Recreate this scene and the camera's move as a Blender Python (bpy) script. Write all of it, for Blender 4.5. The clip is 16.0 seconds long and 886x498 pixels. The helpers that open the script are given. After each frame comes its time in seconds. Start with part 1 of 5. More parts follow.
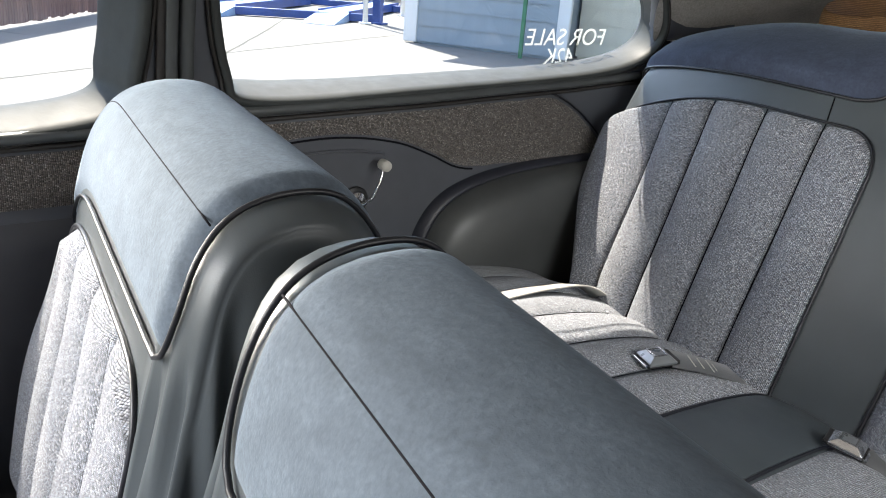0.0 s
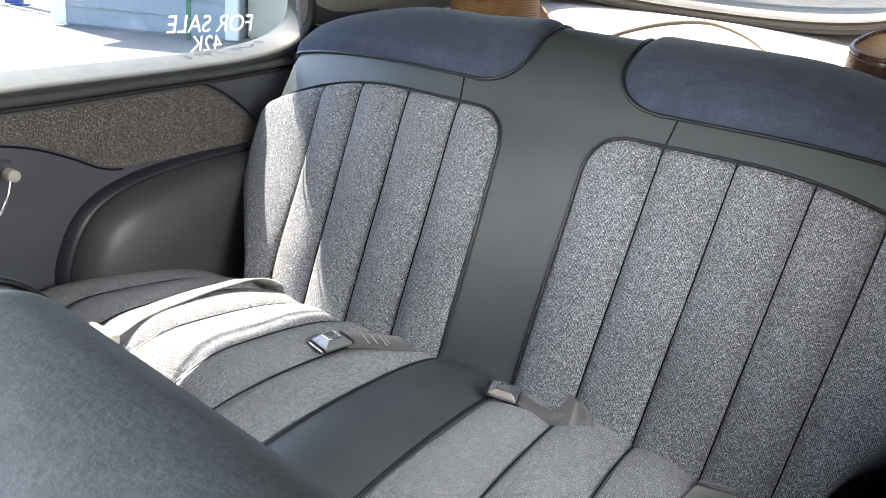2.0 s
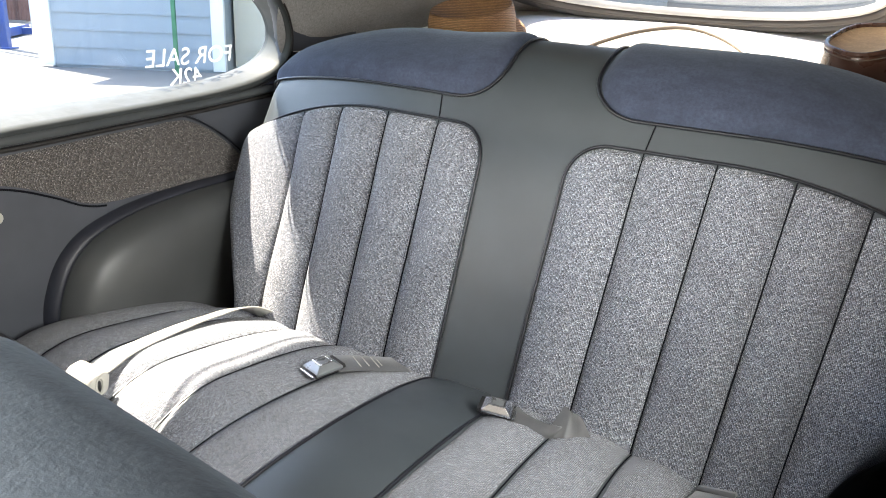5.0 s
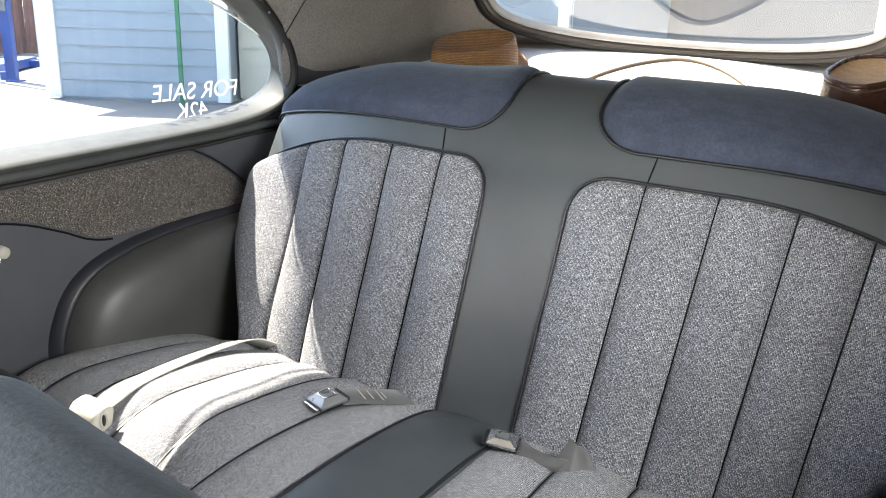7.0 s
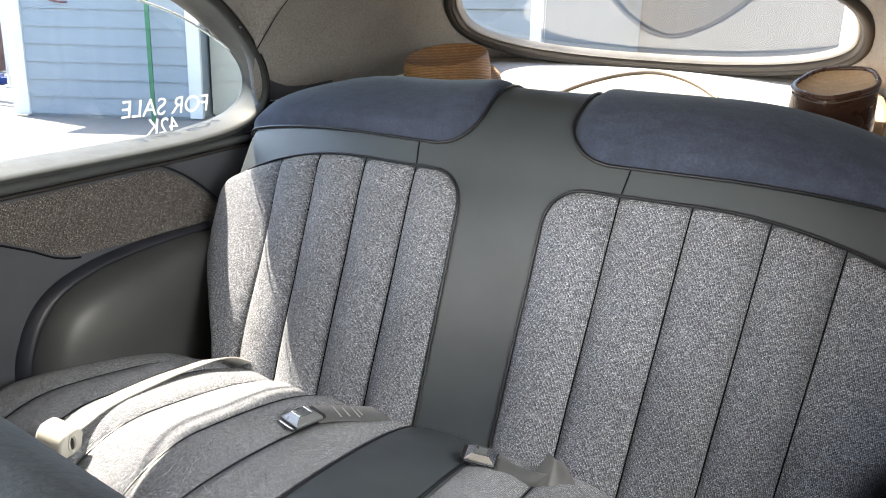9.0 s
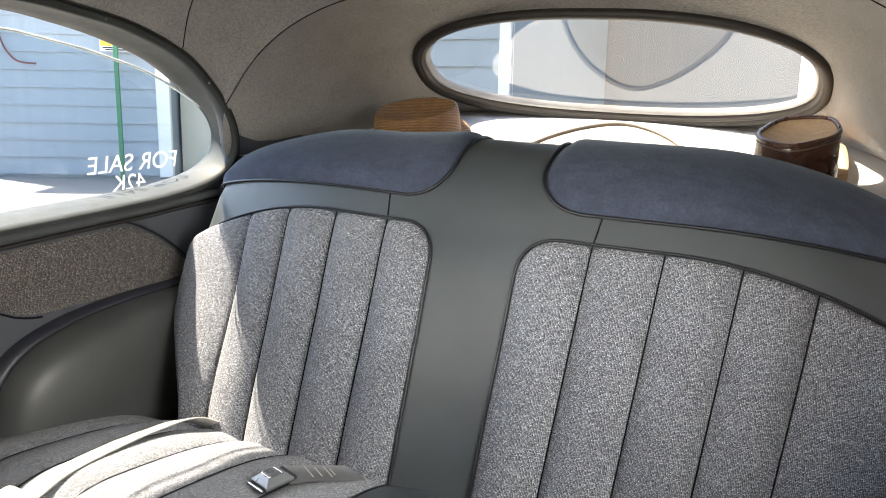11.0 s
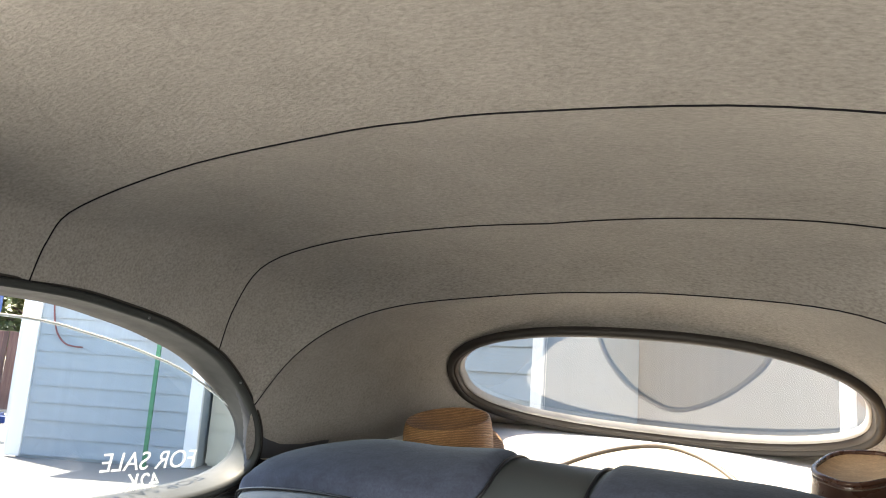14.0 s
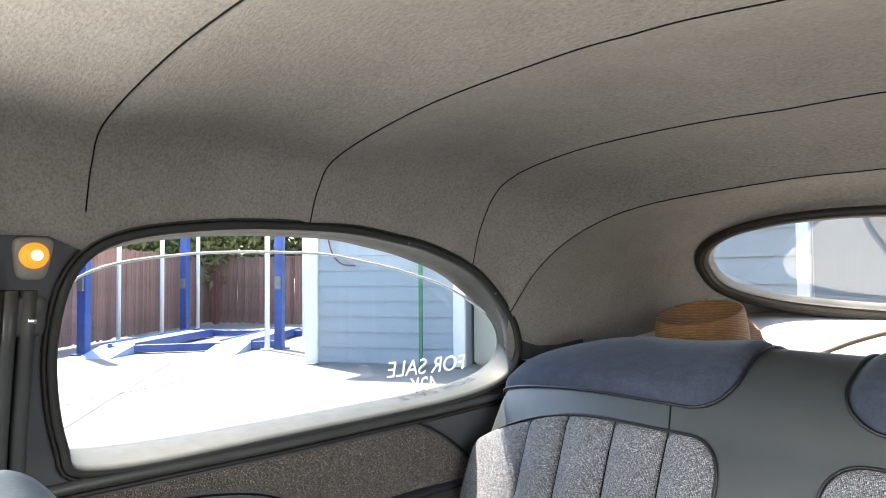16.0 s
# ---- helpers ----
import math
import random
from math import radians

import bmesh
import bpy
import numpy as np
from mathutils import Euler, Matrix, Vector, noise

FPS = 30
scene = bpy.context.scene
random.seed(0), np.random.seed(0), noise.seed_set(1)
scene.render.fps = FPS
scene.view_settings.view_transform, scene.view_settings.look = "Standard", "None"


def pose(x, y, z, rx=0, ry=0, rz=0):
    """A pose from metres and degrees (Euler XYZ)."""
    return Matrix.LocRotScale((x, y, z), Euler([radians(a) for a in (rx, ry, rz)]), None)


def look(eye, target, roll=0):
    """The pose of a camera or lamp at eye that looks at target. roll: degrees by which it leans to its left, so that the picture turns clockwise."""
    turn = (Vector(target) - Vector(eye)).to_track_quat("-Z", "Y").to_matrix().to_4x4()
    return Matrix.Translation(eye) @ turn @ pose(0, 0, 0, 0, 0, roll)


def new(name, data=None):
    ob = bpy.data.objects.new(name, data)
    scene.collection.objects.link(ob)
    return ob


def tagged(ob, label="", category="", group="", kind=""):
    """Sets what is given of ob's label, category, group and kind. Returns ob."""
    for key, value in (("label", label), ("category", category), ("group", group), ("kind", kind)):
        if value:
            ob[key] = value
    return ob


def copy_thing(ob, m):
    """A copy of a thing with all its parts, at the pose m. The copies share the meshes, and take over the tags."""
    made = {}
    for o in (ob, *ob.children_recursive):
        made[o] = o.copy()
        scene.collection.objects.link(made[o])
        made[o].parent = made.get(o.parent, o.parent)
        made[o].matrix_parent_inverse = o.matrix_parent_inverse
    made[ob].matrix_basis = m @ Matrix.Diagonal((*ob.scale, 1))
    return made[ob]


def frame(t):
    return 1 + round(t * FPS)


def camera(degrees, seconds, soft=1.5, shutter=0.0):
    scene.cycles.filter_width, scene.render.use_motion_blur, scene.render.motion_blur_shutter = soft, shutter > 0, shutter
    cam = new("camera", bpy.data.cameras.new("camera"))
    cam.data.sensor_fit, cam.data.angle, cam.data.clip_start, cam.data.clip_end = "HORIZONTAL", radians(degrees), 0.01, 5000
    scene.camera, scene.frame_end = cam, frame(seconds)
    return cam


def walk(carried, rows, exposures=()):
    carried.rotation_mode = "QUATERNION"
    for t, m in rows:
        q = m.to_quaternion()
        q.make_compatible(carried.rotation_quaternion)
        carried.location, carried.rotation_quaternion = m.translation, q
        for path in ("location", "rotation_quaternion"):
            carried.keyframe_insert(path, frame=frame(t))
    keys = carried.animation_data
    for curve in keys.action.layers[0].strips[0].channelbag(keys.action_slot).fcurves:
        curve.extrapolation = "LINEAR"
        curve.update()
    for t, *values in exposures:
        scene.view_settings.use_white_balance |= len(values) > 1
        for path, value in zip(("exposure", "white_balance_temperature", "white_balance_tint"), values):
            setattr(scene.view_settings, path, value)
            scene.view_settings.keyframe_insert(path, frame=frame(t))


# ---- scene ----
# picture brightness and tint along the way
EXPOSURES = [(0.0, 2.36, 7000, 10), (0.7, 2.58, 7000, 10), (2.0, 2.92, 7050, 10), (4.0, 3.22, 7150, 10), (7.0, 3.00, 7250, 10), (11.0, 2.88, 7500, 10), (12.5, 2.92, 7650, 10), (14.0, 2.82, 7700, 10), (16.0, 2.76, 7150, 10)]
cam = camera(59.0, 16.0, soft=1.0)
# seconds, eye in metres, turn in degrees
ROWS = [
    (0.0, 0.3806, -0.7012, 1.2304, 69.73, -4.25, 54.13),
    (0.5, 0.3967, -0.6837, 1.2370, 70.64, -5.13, 44.90),
    (1.0, 0.4037, -0.6715, 1.2453, 70.79, -5.50, 38.79),
    (1.5, 0.4062, -0.6636, 1.2455, 70.43, -5.43, 34.49),
    (2.0, 0.4063, -0.6599, 1.2455, 70.14, -5.09, 31.43),
    (2.5, 0.4037, -0.6566, 1.2464, 69.98, -4.67, 29.28),
    (3.0, 0.4038, -0.6492, 1.2437, 69.84, -4.13, 28.28),
    (3.5, 0.4058, -0.6467, 1.2406, 69.79, -3.49, 28.31),
    (4.0, 0.4132, -0.6483, 1.2412, 70.19, -3.00, 28.94),
    (4.5, 0.4201, -0.6485, 1.2431, 70.83, -2.51, 29.86),
    (7.0, 0.4209, -0.6512, 1.2515, 73.59, -1.72, 30.49),
    (7.5, 0.4206, -0.6462, 1.2487, 73.86, -1.70, 30.00),
    (8.0, 0.4175, -0.6436, 1.2482, 74.13, -1.68, 29.54),
    (8.5, 0.4186, -0.6457, 1.2504, 74.44, -1.64, 29.09),
    (10.8, 0.4166, -0.6388, 1.2469, 77.60, -1.06, 26.40),
    (11.0, 0.4139, -0.6361, 1.2435, 78.71, -1.03, 26.40),
    (11.5, 0.4282, -0.6366, 1.2523, 81.26, -0.38, 27.81),
    (12.0, 0.4166, -0.6184, 1.2535, 85.62, 0.19, 29.25),
    (12.5, 0.3889, -0.6227, 1.2602, 94.11, -1.35, 27.63),
    (13.0, 0.3828, -0.6263, 1.2531, 98.92, -3.49, 26.97),
    (13.5, 0.3843, -0.6143, 1.2553, 100.38, -4.28, 27.79),
    (14.0, 0.3922, -0.6035, 1.2602, 100.40, -3.97, 28.64),
    (14.5, 0.3911, -0.6062, 1.2629, 99.92, -3.37, 29.82),
    (15.0, 0.3903, -0.6072, 1.2627, 98.80, -2.48, 31.68),
    (15.5, 0.4009, -0.6306, 1.2706, 96.60, -1.09, 35.57),
    (16.0, 0.4358, -0.6442, 1.2745, 92.39, 0.41, 46.94),
]
walk(cam, [(r[0], pose(*r[1:])) for r in ROWS], EXPOSURES)
# ---- world, sun, exposure ----
world = bpy.data.worlds.new("sky")
scene.world = world
world.use_nodes = True
SUN = Vector((-0.68, 0.09, 1.0)).normalized()
wn = world.node_tree.nodes
sky = wn.new("ShaderNodeTexSky")
sky.sky_type, sky.sun_disc = "NISHITA", False
sky.sun_elevation = math.asin(SUN.z)
sky.sun_rotation = math.atan2(SUN.x, SUN.y)
wn["Background"].inputs["Strength"].default_value = 0.15
world.node_tree.links.new(sky.outputs["Color"], wn["Background"].inputs["Color"])
sun = new("sun", bpy.data.lights.new("sun", "SUN"))
sun.data.energy, sun.data.angle, sun.data.color = 3.7, radians(0.53), (1.0, 0.955, 0.88)
sun.matrix_world = look((0, 0, 0), -SUN)

# daylight of the sky ahead, let in by the windscreen's opening
screen = new("windscreen_daylight", bpy.data.lights.new("windscreen_daylight", "AREA"))
screen.data.shape, screen.data.size, screen.data.size_y, screen.data.energy = "RECTANGLE", 0.90, 0.30, 0.62
screen.data.color = (0.97, 0.98, 1.0)
screen.data.spread = radians(62)
screen.matrix_world = look((-0.05, -1.46, 1.28), (0.02, 0.05, 0.62))

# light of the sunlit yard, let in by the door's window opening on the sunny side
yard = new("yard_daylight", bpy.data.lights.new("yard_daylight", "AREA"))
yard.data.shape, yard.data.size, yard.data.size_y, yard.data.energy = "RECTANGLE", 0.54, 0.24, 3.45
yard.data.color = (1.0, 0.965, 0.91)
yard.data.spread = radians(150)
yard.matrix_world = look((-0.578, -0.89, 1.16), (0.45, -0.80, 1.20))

# daylight of the sky beside the car, let in by the window opening on the shaded side
flank = new("side_daylight", bpy.data.lights.new("side_daylight", "AREA"))
flank.data.shape, flank.data.size, flank.data.size_y, flank.data.energy = "RECTANGLE", 0.42, 0.24, 0.46
flank.data.color = (0.90, 0.95, 1.0)
flank.data.spread = radians(92)
flank.matrix_world = look((0.585, -0.14, 1.20), (-0.36, 0.03, 0.74))

# ---- materials ----


class Mat:
    """A small builder of node materials around one principled shader."""

    def __init__(self, name, color=(0.5, 0.5, 0.5), rough=0.6, metal=0.0):
        self.m = bpy.data.materials.new(name)
        self.m.use_nodes = True
        self.t = self.m.node_tree
        self.b = self.t.nodes["Principled BSDF"]
        self.b.inputs["Base Color"].default_value = (*color, 1)
        self.b.inputs["Roughness"].default_value = rough
        self.b.inputs["Metallic"].default_value = metal
        self.co = self.t.nodes.new("ShaderNodeTexCoord").outputs["Object"]
        self.height = None

    def node(self, kind, **values):
        n = self.t.nodes.new(kind)
        for k, v in values.items():
            n.inputs[k.replace("_", " ")].default_value = v
        return n

    def link(self, a, b):
        self.t.links.new(a, b)

    def noise(self, scale, detail=3.0, rough=0.55, stretch=None):
        n = self.node("ShaderNodeTexNoise", Scale=scale, Detail=detail, Roughness=rough)
        co = self.co
        if stretch:
            mp = self.node("ShaderNodeMapping")
            mp.inputs["Scale"].default_value = stretch
            self.link(co, mp.inputs["Vector"])
            co = mp.outputs["Vector"]
        self.link(co, n.inputs["Vector"])
        return n.outputs["Fac"]

    def voronoi(self, scale, feature="F1", out="Distance"):
        n = self.node("ShaderNodeTexVoronoi", Scale=scale)
        n.feature = feature
        self.link(self.co, n.inputs["Vector"])
        return n.outputs[out]

    def ramp(self, fac, stops):
        n = self.t.nodes.new("ShaderNodeValToRGB")
        e = n.color_ramp.elements
        while len(e) < len(stops):
            e.new(0.5)
        for el, (p, c) in zip(e, stops):
            el.position = p
            el.color = (*c, 1) if len(c) == 3 else c
        self.link(fac, n.inputs["Fac"])
        return n.outputs["Color"]

    def mix(self, fac, a, b, mode="MIX"):
        n = self.t.nodes.new("ShaderNodeMix")
        n.data_type, n.blend_type = "RGBA", mode
        for v, s in ((fac, n.inputs[0]), (a, n.inputs[6]), (b, n.inputs[7])):
            if isinstance(v, (int, float)):
                s.default_value = v
            elif isinstance(v, tuple):
                s.default_value = (*v, 1)
            else:
                self.link(v, s)
        return n.outputs[2]

    def math(self, op, a, b=0.0):
        n = self.t.nodes.new("ShaderNodeMath")
        n.operation = op
        for v, s in ((a, n.inputs[0]), (b, n.inputs[1])):
            if isinstance(v, (int, float)):
                s.default_value = v
            else:
                self.link(v, s)
        return n.outputs[0]

    def color(self, out):
        self.link(out, self.b.inputs["Base Color"])
        return self

    def rough(self, fac, lo, hi):
        n = self.node("ShaderNodeMapRange")
        n.inputs["To Min"].default_value, n.inputs["To Max"].default_value = lo, hi
        self.link(fac, n.inputs["Value"])
        self.link(n.outputs["Result"], self.b.inputs["Roughness"])
        return self

    def bump(self, fac, metres, strength=1.0):
        n = self.node("ShaderNodeBump", Strength=strength, Distance=metres)
        self.link(fac, n.inputs["Height"])
        if self.height is not None:
            self.link(self.height, n.inputs["Normal"])
        self.height = n.outputs["Normal"]
        self.link(self.height, self.b.inputs["Normal"])
        return self

    def set(self, **values):
        for k, v in values.items():
            self.b.inputs[k.replace("_", " ")].default_value = v
        return self

    def random(self):
        return self.t.nodes.new("ShaderNodeObjectInfo").outputs["Random"]


def tweed_material(name, shades, gap_shade, cell=490.0, axes="XZ"):
    """Coarse woven wool: short yarn ends of many greys in rows, shade painted between them, pale flecks."""
    m = Mat(name, rough=0.95)
    warp = m.node("ShaderNodeTexNoise", Scale=55.0, Detail=2.0)
    m.link(m.co, warp.inputs["Vector"])
    shift = m.t.nodes.new("ShaderNodeVectorMath")
    shift.operation = "MULTIPLY_ADD"
    shift.inputs[1].default_value = (0.0035, 0.0035, 0.0035)
    m.link(warp.outputs["Color"], shift.inputs[0])
    m.link(m.co, shift.inputs[2])
    split, flat = m.t.nodes.new("ShaderNodeSeparateXYZ"), m.t.nodes.new("ShaderNodeCombineXYZ")
    m.link(shift.outputs[0], split.inputs[0])
    m.link(m.math("MULTIPLY", split.outputs[axes[0]], 0.92), flat.inputs["X"])
    m.link(m.math("MULTIPLY", split.outputs[axes[1]], 1.18), flat.inputs["Y"])
    ends = m.node("ShaderNodeTexVoronoi", Scale=cell, Randomness=0.22)
    ends.voronoi_dimensions, ends.distance = "2D", "CHEBYCHEV"
    m.link(flat.outputs[0], ends.inputs["Vector"])
    parts = m.t.nodes.new("ShaderNodeSeparateColor")
    m.link(ends.outputs["Color"], parts.inputs["Color"])
    fibre = m.noise(1500, 2, 0.6)
    tone = m.math("ADD", m.math("MULTIPLY", parts.outputs["Red"], 0.84), m.math("MULTIPLY", fibre, 0.16))
    body = m.ramp(tone, shades)
    # shade in the gaps between yarns, multiplied into the base colour
    yarn = m.ramp(ends.outputs["Distance"], [(0.24, (1, 1, 1)), (0.51, (gap_shade, gap_shade, gap_shade))])
    body = m.mix(1.0, body, yarn, "MULTIPLY")
    hue = m.mix(parts.outputs["Blue"], (1.04, 0.99, 0.95), (0.95, 0.99, 1.05))
    body = m.mix(0.8, body, hue, "MULTIPLY")
    blot = m.ramp(m.noise(9, 3), [(0.3, (0.91, 0.90, 0.90)), (0.7, (1.06, 1.06, 1.06))])
    m.color(m.mix(1.0, body, blot, "MULTIPLY"))
    knob = m.math("SUBTRACT", 1.0, m.math("MULTIPLY", ends.outputs["Distance"], 1.3))
    m.bump(m.math("ADD", knob, m.math("MULTIPLY", parts.outputs["Green"], 0.45)), 0.0011, 0.85)
    m.set(Sheen_Weight=0.15, Sheen_Roughness=0.5, Specular_IOR_Level=0.15)
    return m.m


def webbing_material(name, color):
    """Smooth belt webbing with fine ribs along it."""
    m = Mat(name, color, 0.5)
    rib = m.noise(700, 2, 0.5)
    m.color(m.ramp(m.noise(40, 3), [(0.3, tuple(c * 0.85 for c in color)), (0.7, tuple(c * 1.12 for c in color))]))
    m.bump(rib, 0.0004, 0.5)
    m.set(Sheen_Weight=0.2)
    return m.m


def vinyl_material(name, color, rough=0.43):
    m = Mat(name, color, rough)
    tone = m.ramp(m.noise(9, 3), [(0.3, tuple(c * 0.88 for c in color)), (0.7, tuple(c * 1.12 for c in color))])
    m.color(tone)
    m.rough(m.noise(25, 3), rough - 0.06, rough + 0.1)
    m.bump(m.voronoi(900), 0.00015, 0.2)
    m.bump(m.noise(35, 2), 0.0012, 0.12)
    m.set(Specular_IOR_Level=0.45)
    return m.m


def velour_material(name, color):
    m = Mat(name, color, 0.9)
    nap = m.noise(260, 3, 0.65)
    brushed = m.noise(30, 3, 0.6, (1, 2.4, 1))
    tone = m.mix(m.math("MULTIPLY", nap, brushed), tuple(c * 0.55 for c in color), tuple(c * 1.8 for c in color))
    m.color(tone)
    m.bump(nap, 0.0009, 0.5)
    m.bump(brushed, 0.002, 0.15)
    m.set(Sheen_Weight=0.2, Sheen_Roughness=0.4, Specular_IOR_Level=0.12)
    m.b.inputs["Sheen Tint"].default_value = (0.70, 0.85, 1.0, 1)
    return m.m


def headliner_material():
    m = Mat("headliner_cloth", (0.3, 0.28, 0.26), 0.95)
    fuzz = m.noise(300, 4, 0.65, (0.5, 1, 1))
    m.color(m.ramp(m.math("ADD", m.math("MULTIPLY", fuzz, 0.8), m.math("MULTIPLY", m.noise(14, 3), 0.2)),
                   [(0.30, (0.175, 0.170, 0.163)), (0.5, (0.262, 0.254, 0.245)), (0.70, (0.342, 0.333, 0.321))]))
    m.bump(fuzz, 0.0018, 0.8)
    m.bump(m.noise(60, 3), 0.0015, 0.3)
    m.set(Sheen_Weight=0.25, Sheen_Roughness=0.4, Specular_IOR_Level=0.1)
    m.b.inputs["Sheen Tint"].default_value = (1.0, 0.96, 0.90, 1)
    return m.m


def paint_material(name, color, rough=0.4, wear=0.12, scale=18.0, relief=0.0004):
    m = Mat(name, color, rough)
    m.color(m.ramp(m.noise(scale, 4), [(0.3, tuple(c * (1 - wear) for c in color)), (0.7, tuple(min(1, c * (1 + wear)) for c in color))]))
    m.rough(m.noise(scale * 2.3, 3), max(0.02, rough - 0.08), rough + 0.12)
    m.bump(m.noise(scale * 9, 3), relief, 0.3)
    return m.m


def chrome_material():
    m = Mat("chrome", (0.72, 0.73, 0.75), 0.12, 1.0)
    m.rough(m.noise(60, 3), 0.06, 0.24)
    return m.m


def glass_material(name, tint, gain, least=0.045):
    """A clear pane: what is behind it shows, and gloss grows with the slant."""
    m = bpy.data.materials.new(name)
    m.use_nodes = True
    n, l = m.node_tree.nodes, m.node_tree.links
    n.remove(n["Principled BSDF"])
    clear, gloss, mixer, lw = (n.new("ShaderNodeBsdfTransparent"), n.new("ShaderNodeBsdfGlossy"), n.new("ShaderNodeMixShader"), n.new("ShaderNodeLayerWeight"))
    power, curve = n.new("ShaderNodeMath"), n.new("ShaderNodeMapRange")
    clear.inputs["Color"].default_value = (*tint, 1)
    gloss.inputs["Roughness"].default_value = 0.01
    gloss.inputs["Color"].default_value = (gain, gain, gain, 1)
    lw.inputs["Blend"].default_value = 0.5
    power.operation = "POWER"
    power.inputs[1].default_value = 4.5
    curve.inputs["To Min"].default_value, curve.inputs["To Max"].default_value = least, 0.75
    l.new(lw.outputs["Facing"], power.inputs[0])
    l.new(power.outputs[0], curve.inputs["Value"])
    l.new(curve.outputs["Result"], mixer.inputs[0])
    l.new(clear.outputs[0], mixer.inputs[1])
    l.new(gloss.outputs[0], mixer.inputs[2])
    l.new(mixer.outputs[0], n["Material Output"].inputs["Surface"])
    return m


def straw_material(name, dark, light):
    """Woven straw: fine rows round the crown, broken into short stitches."""
    m = Mat(name, light, 0.7)
    rows = m.t.nodes.new("ShaderNodeTexWave")
    rows.bands_direction = "Z"
    rows.inputs["Scale"].default_value = 105.0
    rows.inputs["Distortion"].default_value = 2.2
    rows.inputs["Detail"].default_value = 1.0
    m.link(m.co, rows.inputs["Vector"])
    stitch = m.voronoi(420)
    weave = m.math("MULTIPLY", rows.outputs["Fac"], m.math("SUBTRACT", 1.15, stitch))
    m.color(m.mix(m.math("ADD", m.math("MULTIPLY", weave, 0.75), m.math("MULTIPLY", m.noise(60, 3), 0.35)), dark, light))
    m.bump(weave, 0.0014, 0.8)
    return m.m


def lamp_material():
    m = bpy.data.materials.new("lit_amber_lens")
    m.use_nodes = True
    b = m.node_tree.nodes["Principled BSDF"]
    b.inputs["Base Color"].default_value = (0.7, 0.22, 0.03, 1)
    b.inputs["Roughness"].default_value = 0.25
    b.inputs["Emission Color"].default_value = (1.0, 0.34, 0.035, 1)
    b.inputs["Emission Strength"].default_value = 0.16
    return m


def bulb_material():
    m = bpy.data.materials.new("lit_bulb")
    m.use_nodes = True
    b = m.node_tree.nodes["Principled BSDF"]
    b.inputs["Emission Color"].default_value = (1.0, 0.72, 0.32, 1)
    b.inputs["Emission Strength"].default_value = 0.4
    return m


TWEED = tweed_material("grey_tweed", [(0.08, (0.155, 0.169, 0.195)), (0.36, (0.245, 0.263, 0.298)), (0.62, (0.335, 0.357, 0.398)), (0.87, (0.46, 0.487, 0.53)), (0.95, (0.80, 0.83, 0.87))], 0.015, 620.0)
TWEED_SIDE = tweed_material("brown_grey_tweed", [(0.08, (0.095, 0.087, 0.081)), (0.36, (0.14, 0.129, 0.12)), (0.62, (0.185, 0.171, 0.159)), (0.87, (0.25, 0.232, 0.217)), (0.95, (0.50, 0.47, 0.44))], 0.09, 490.0, "YZ")
TWEED_FLAT = tweed_material("grey_cushion_tweed", [(0.08, (0.163, 0.175, 0.198)), (0.36, (0.235, 0.252, 0.28)), (0.62, (0.312, 0.331, 0.364)), (0.87, (0.425, 0.446, 0.485)), (0.95, (0.74, 0.765, 0.81))], 0.025, 560.0, "XY")
VINYL = vinyl_material("charcoal_vinyl", (0.044, 0.052, 0.058), 0.38)
VINYL_WARM = vinyl_material("warm_charcoal_vinyl", (0.052, 0.055, 0.056))
VINYL_SIDE = vinyl_material("slate_vinyl", (0.055, 0.060, 0.072), 0.5)
# side vinyl darkened for the door, whose shade the windscreen lamp lifts
VINYL_DOOR = vinyl_material("shade_darkened_vinyl", (0.028, 0.030, 0.036), 0.5)
# the housing's own vinyl, with the roll's shade put into a darker colour
VINYL_SHADED = vinyl_material("shaded_vinyl", (0.020, 0.022, 0.030), 0.42)
# one velour in two tones: rear pads coloured as shaded, front pads as lit
VELOUR_SHADED = velour_material("shaded_blue_grey_velour", (0.052, 0.063, 0.096))
VELOUR_LIT = velour_material("lit_blue_grey_velour", (0.080, 0.100, 0.126))
PIPING = vinyl_material("navy_piping", (0.008, 0.009, 0.013), 0.38)
STITCH_COAT = Mat("dark_thread", (0.009, 0.009, 0.012), 0.9)
STITCH_COAT.set(Specular_IOR_Level=0.08)
STITCH = STITCH_COAT.m
HEADLINER = headliner_material()
GARNISH = paint_material("grey_garnish_paint", (0.042, 0.046, 0.046), 0.5)
GARNISH.node_tree.nodes["Principled BSDF"].inputs["Specular IOR Level"].default_value = 0.1
GARNISH_PALE = paint_material("pale_grey_lamp_housing", (0.24, 0.23, 0.21), 0.4)
GARNISH_DARK = paint_material("dark_grey_trim_paint", (0.055, 0.06, 0.062), 0.4)
RUBBER = vinyl_material("black_rubber", (0.018, 0.016, 0.015), 0.55)
TRIM_TAN = paint_material("taupe_window_trim", (0.036, 0.029, 0.025), 0.34)
CHROME = chrome_material()
BLACK = paint_material("black_plastic", (0.015, 0.015, 0.016), 0.35)
STEEL = paint_material("satin_steel", (0.22, 0.235, 0.25), 0.28)
PALE_TRIM = paint_material("pale_window_flange", (0.36, 0.355, 0.35), 0.35)
STEEL.node_tree.nodes["Principled BSDF"].inputs["Metallic"].default_value = 0.6
WEB = webbing_material("grey_belt_webbing", (0.068, 0.070, 0.074))
WEB_PALE = webbing_material("pale_belt_webbing", (0.30, 0.295, 0.27))
CREAM = paint_material("cream_plastic", (0.40, 0.39, 0.35), 0.35)
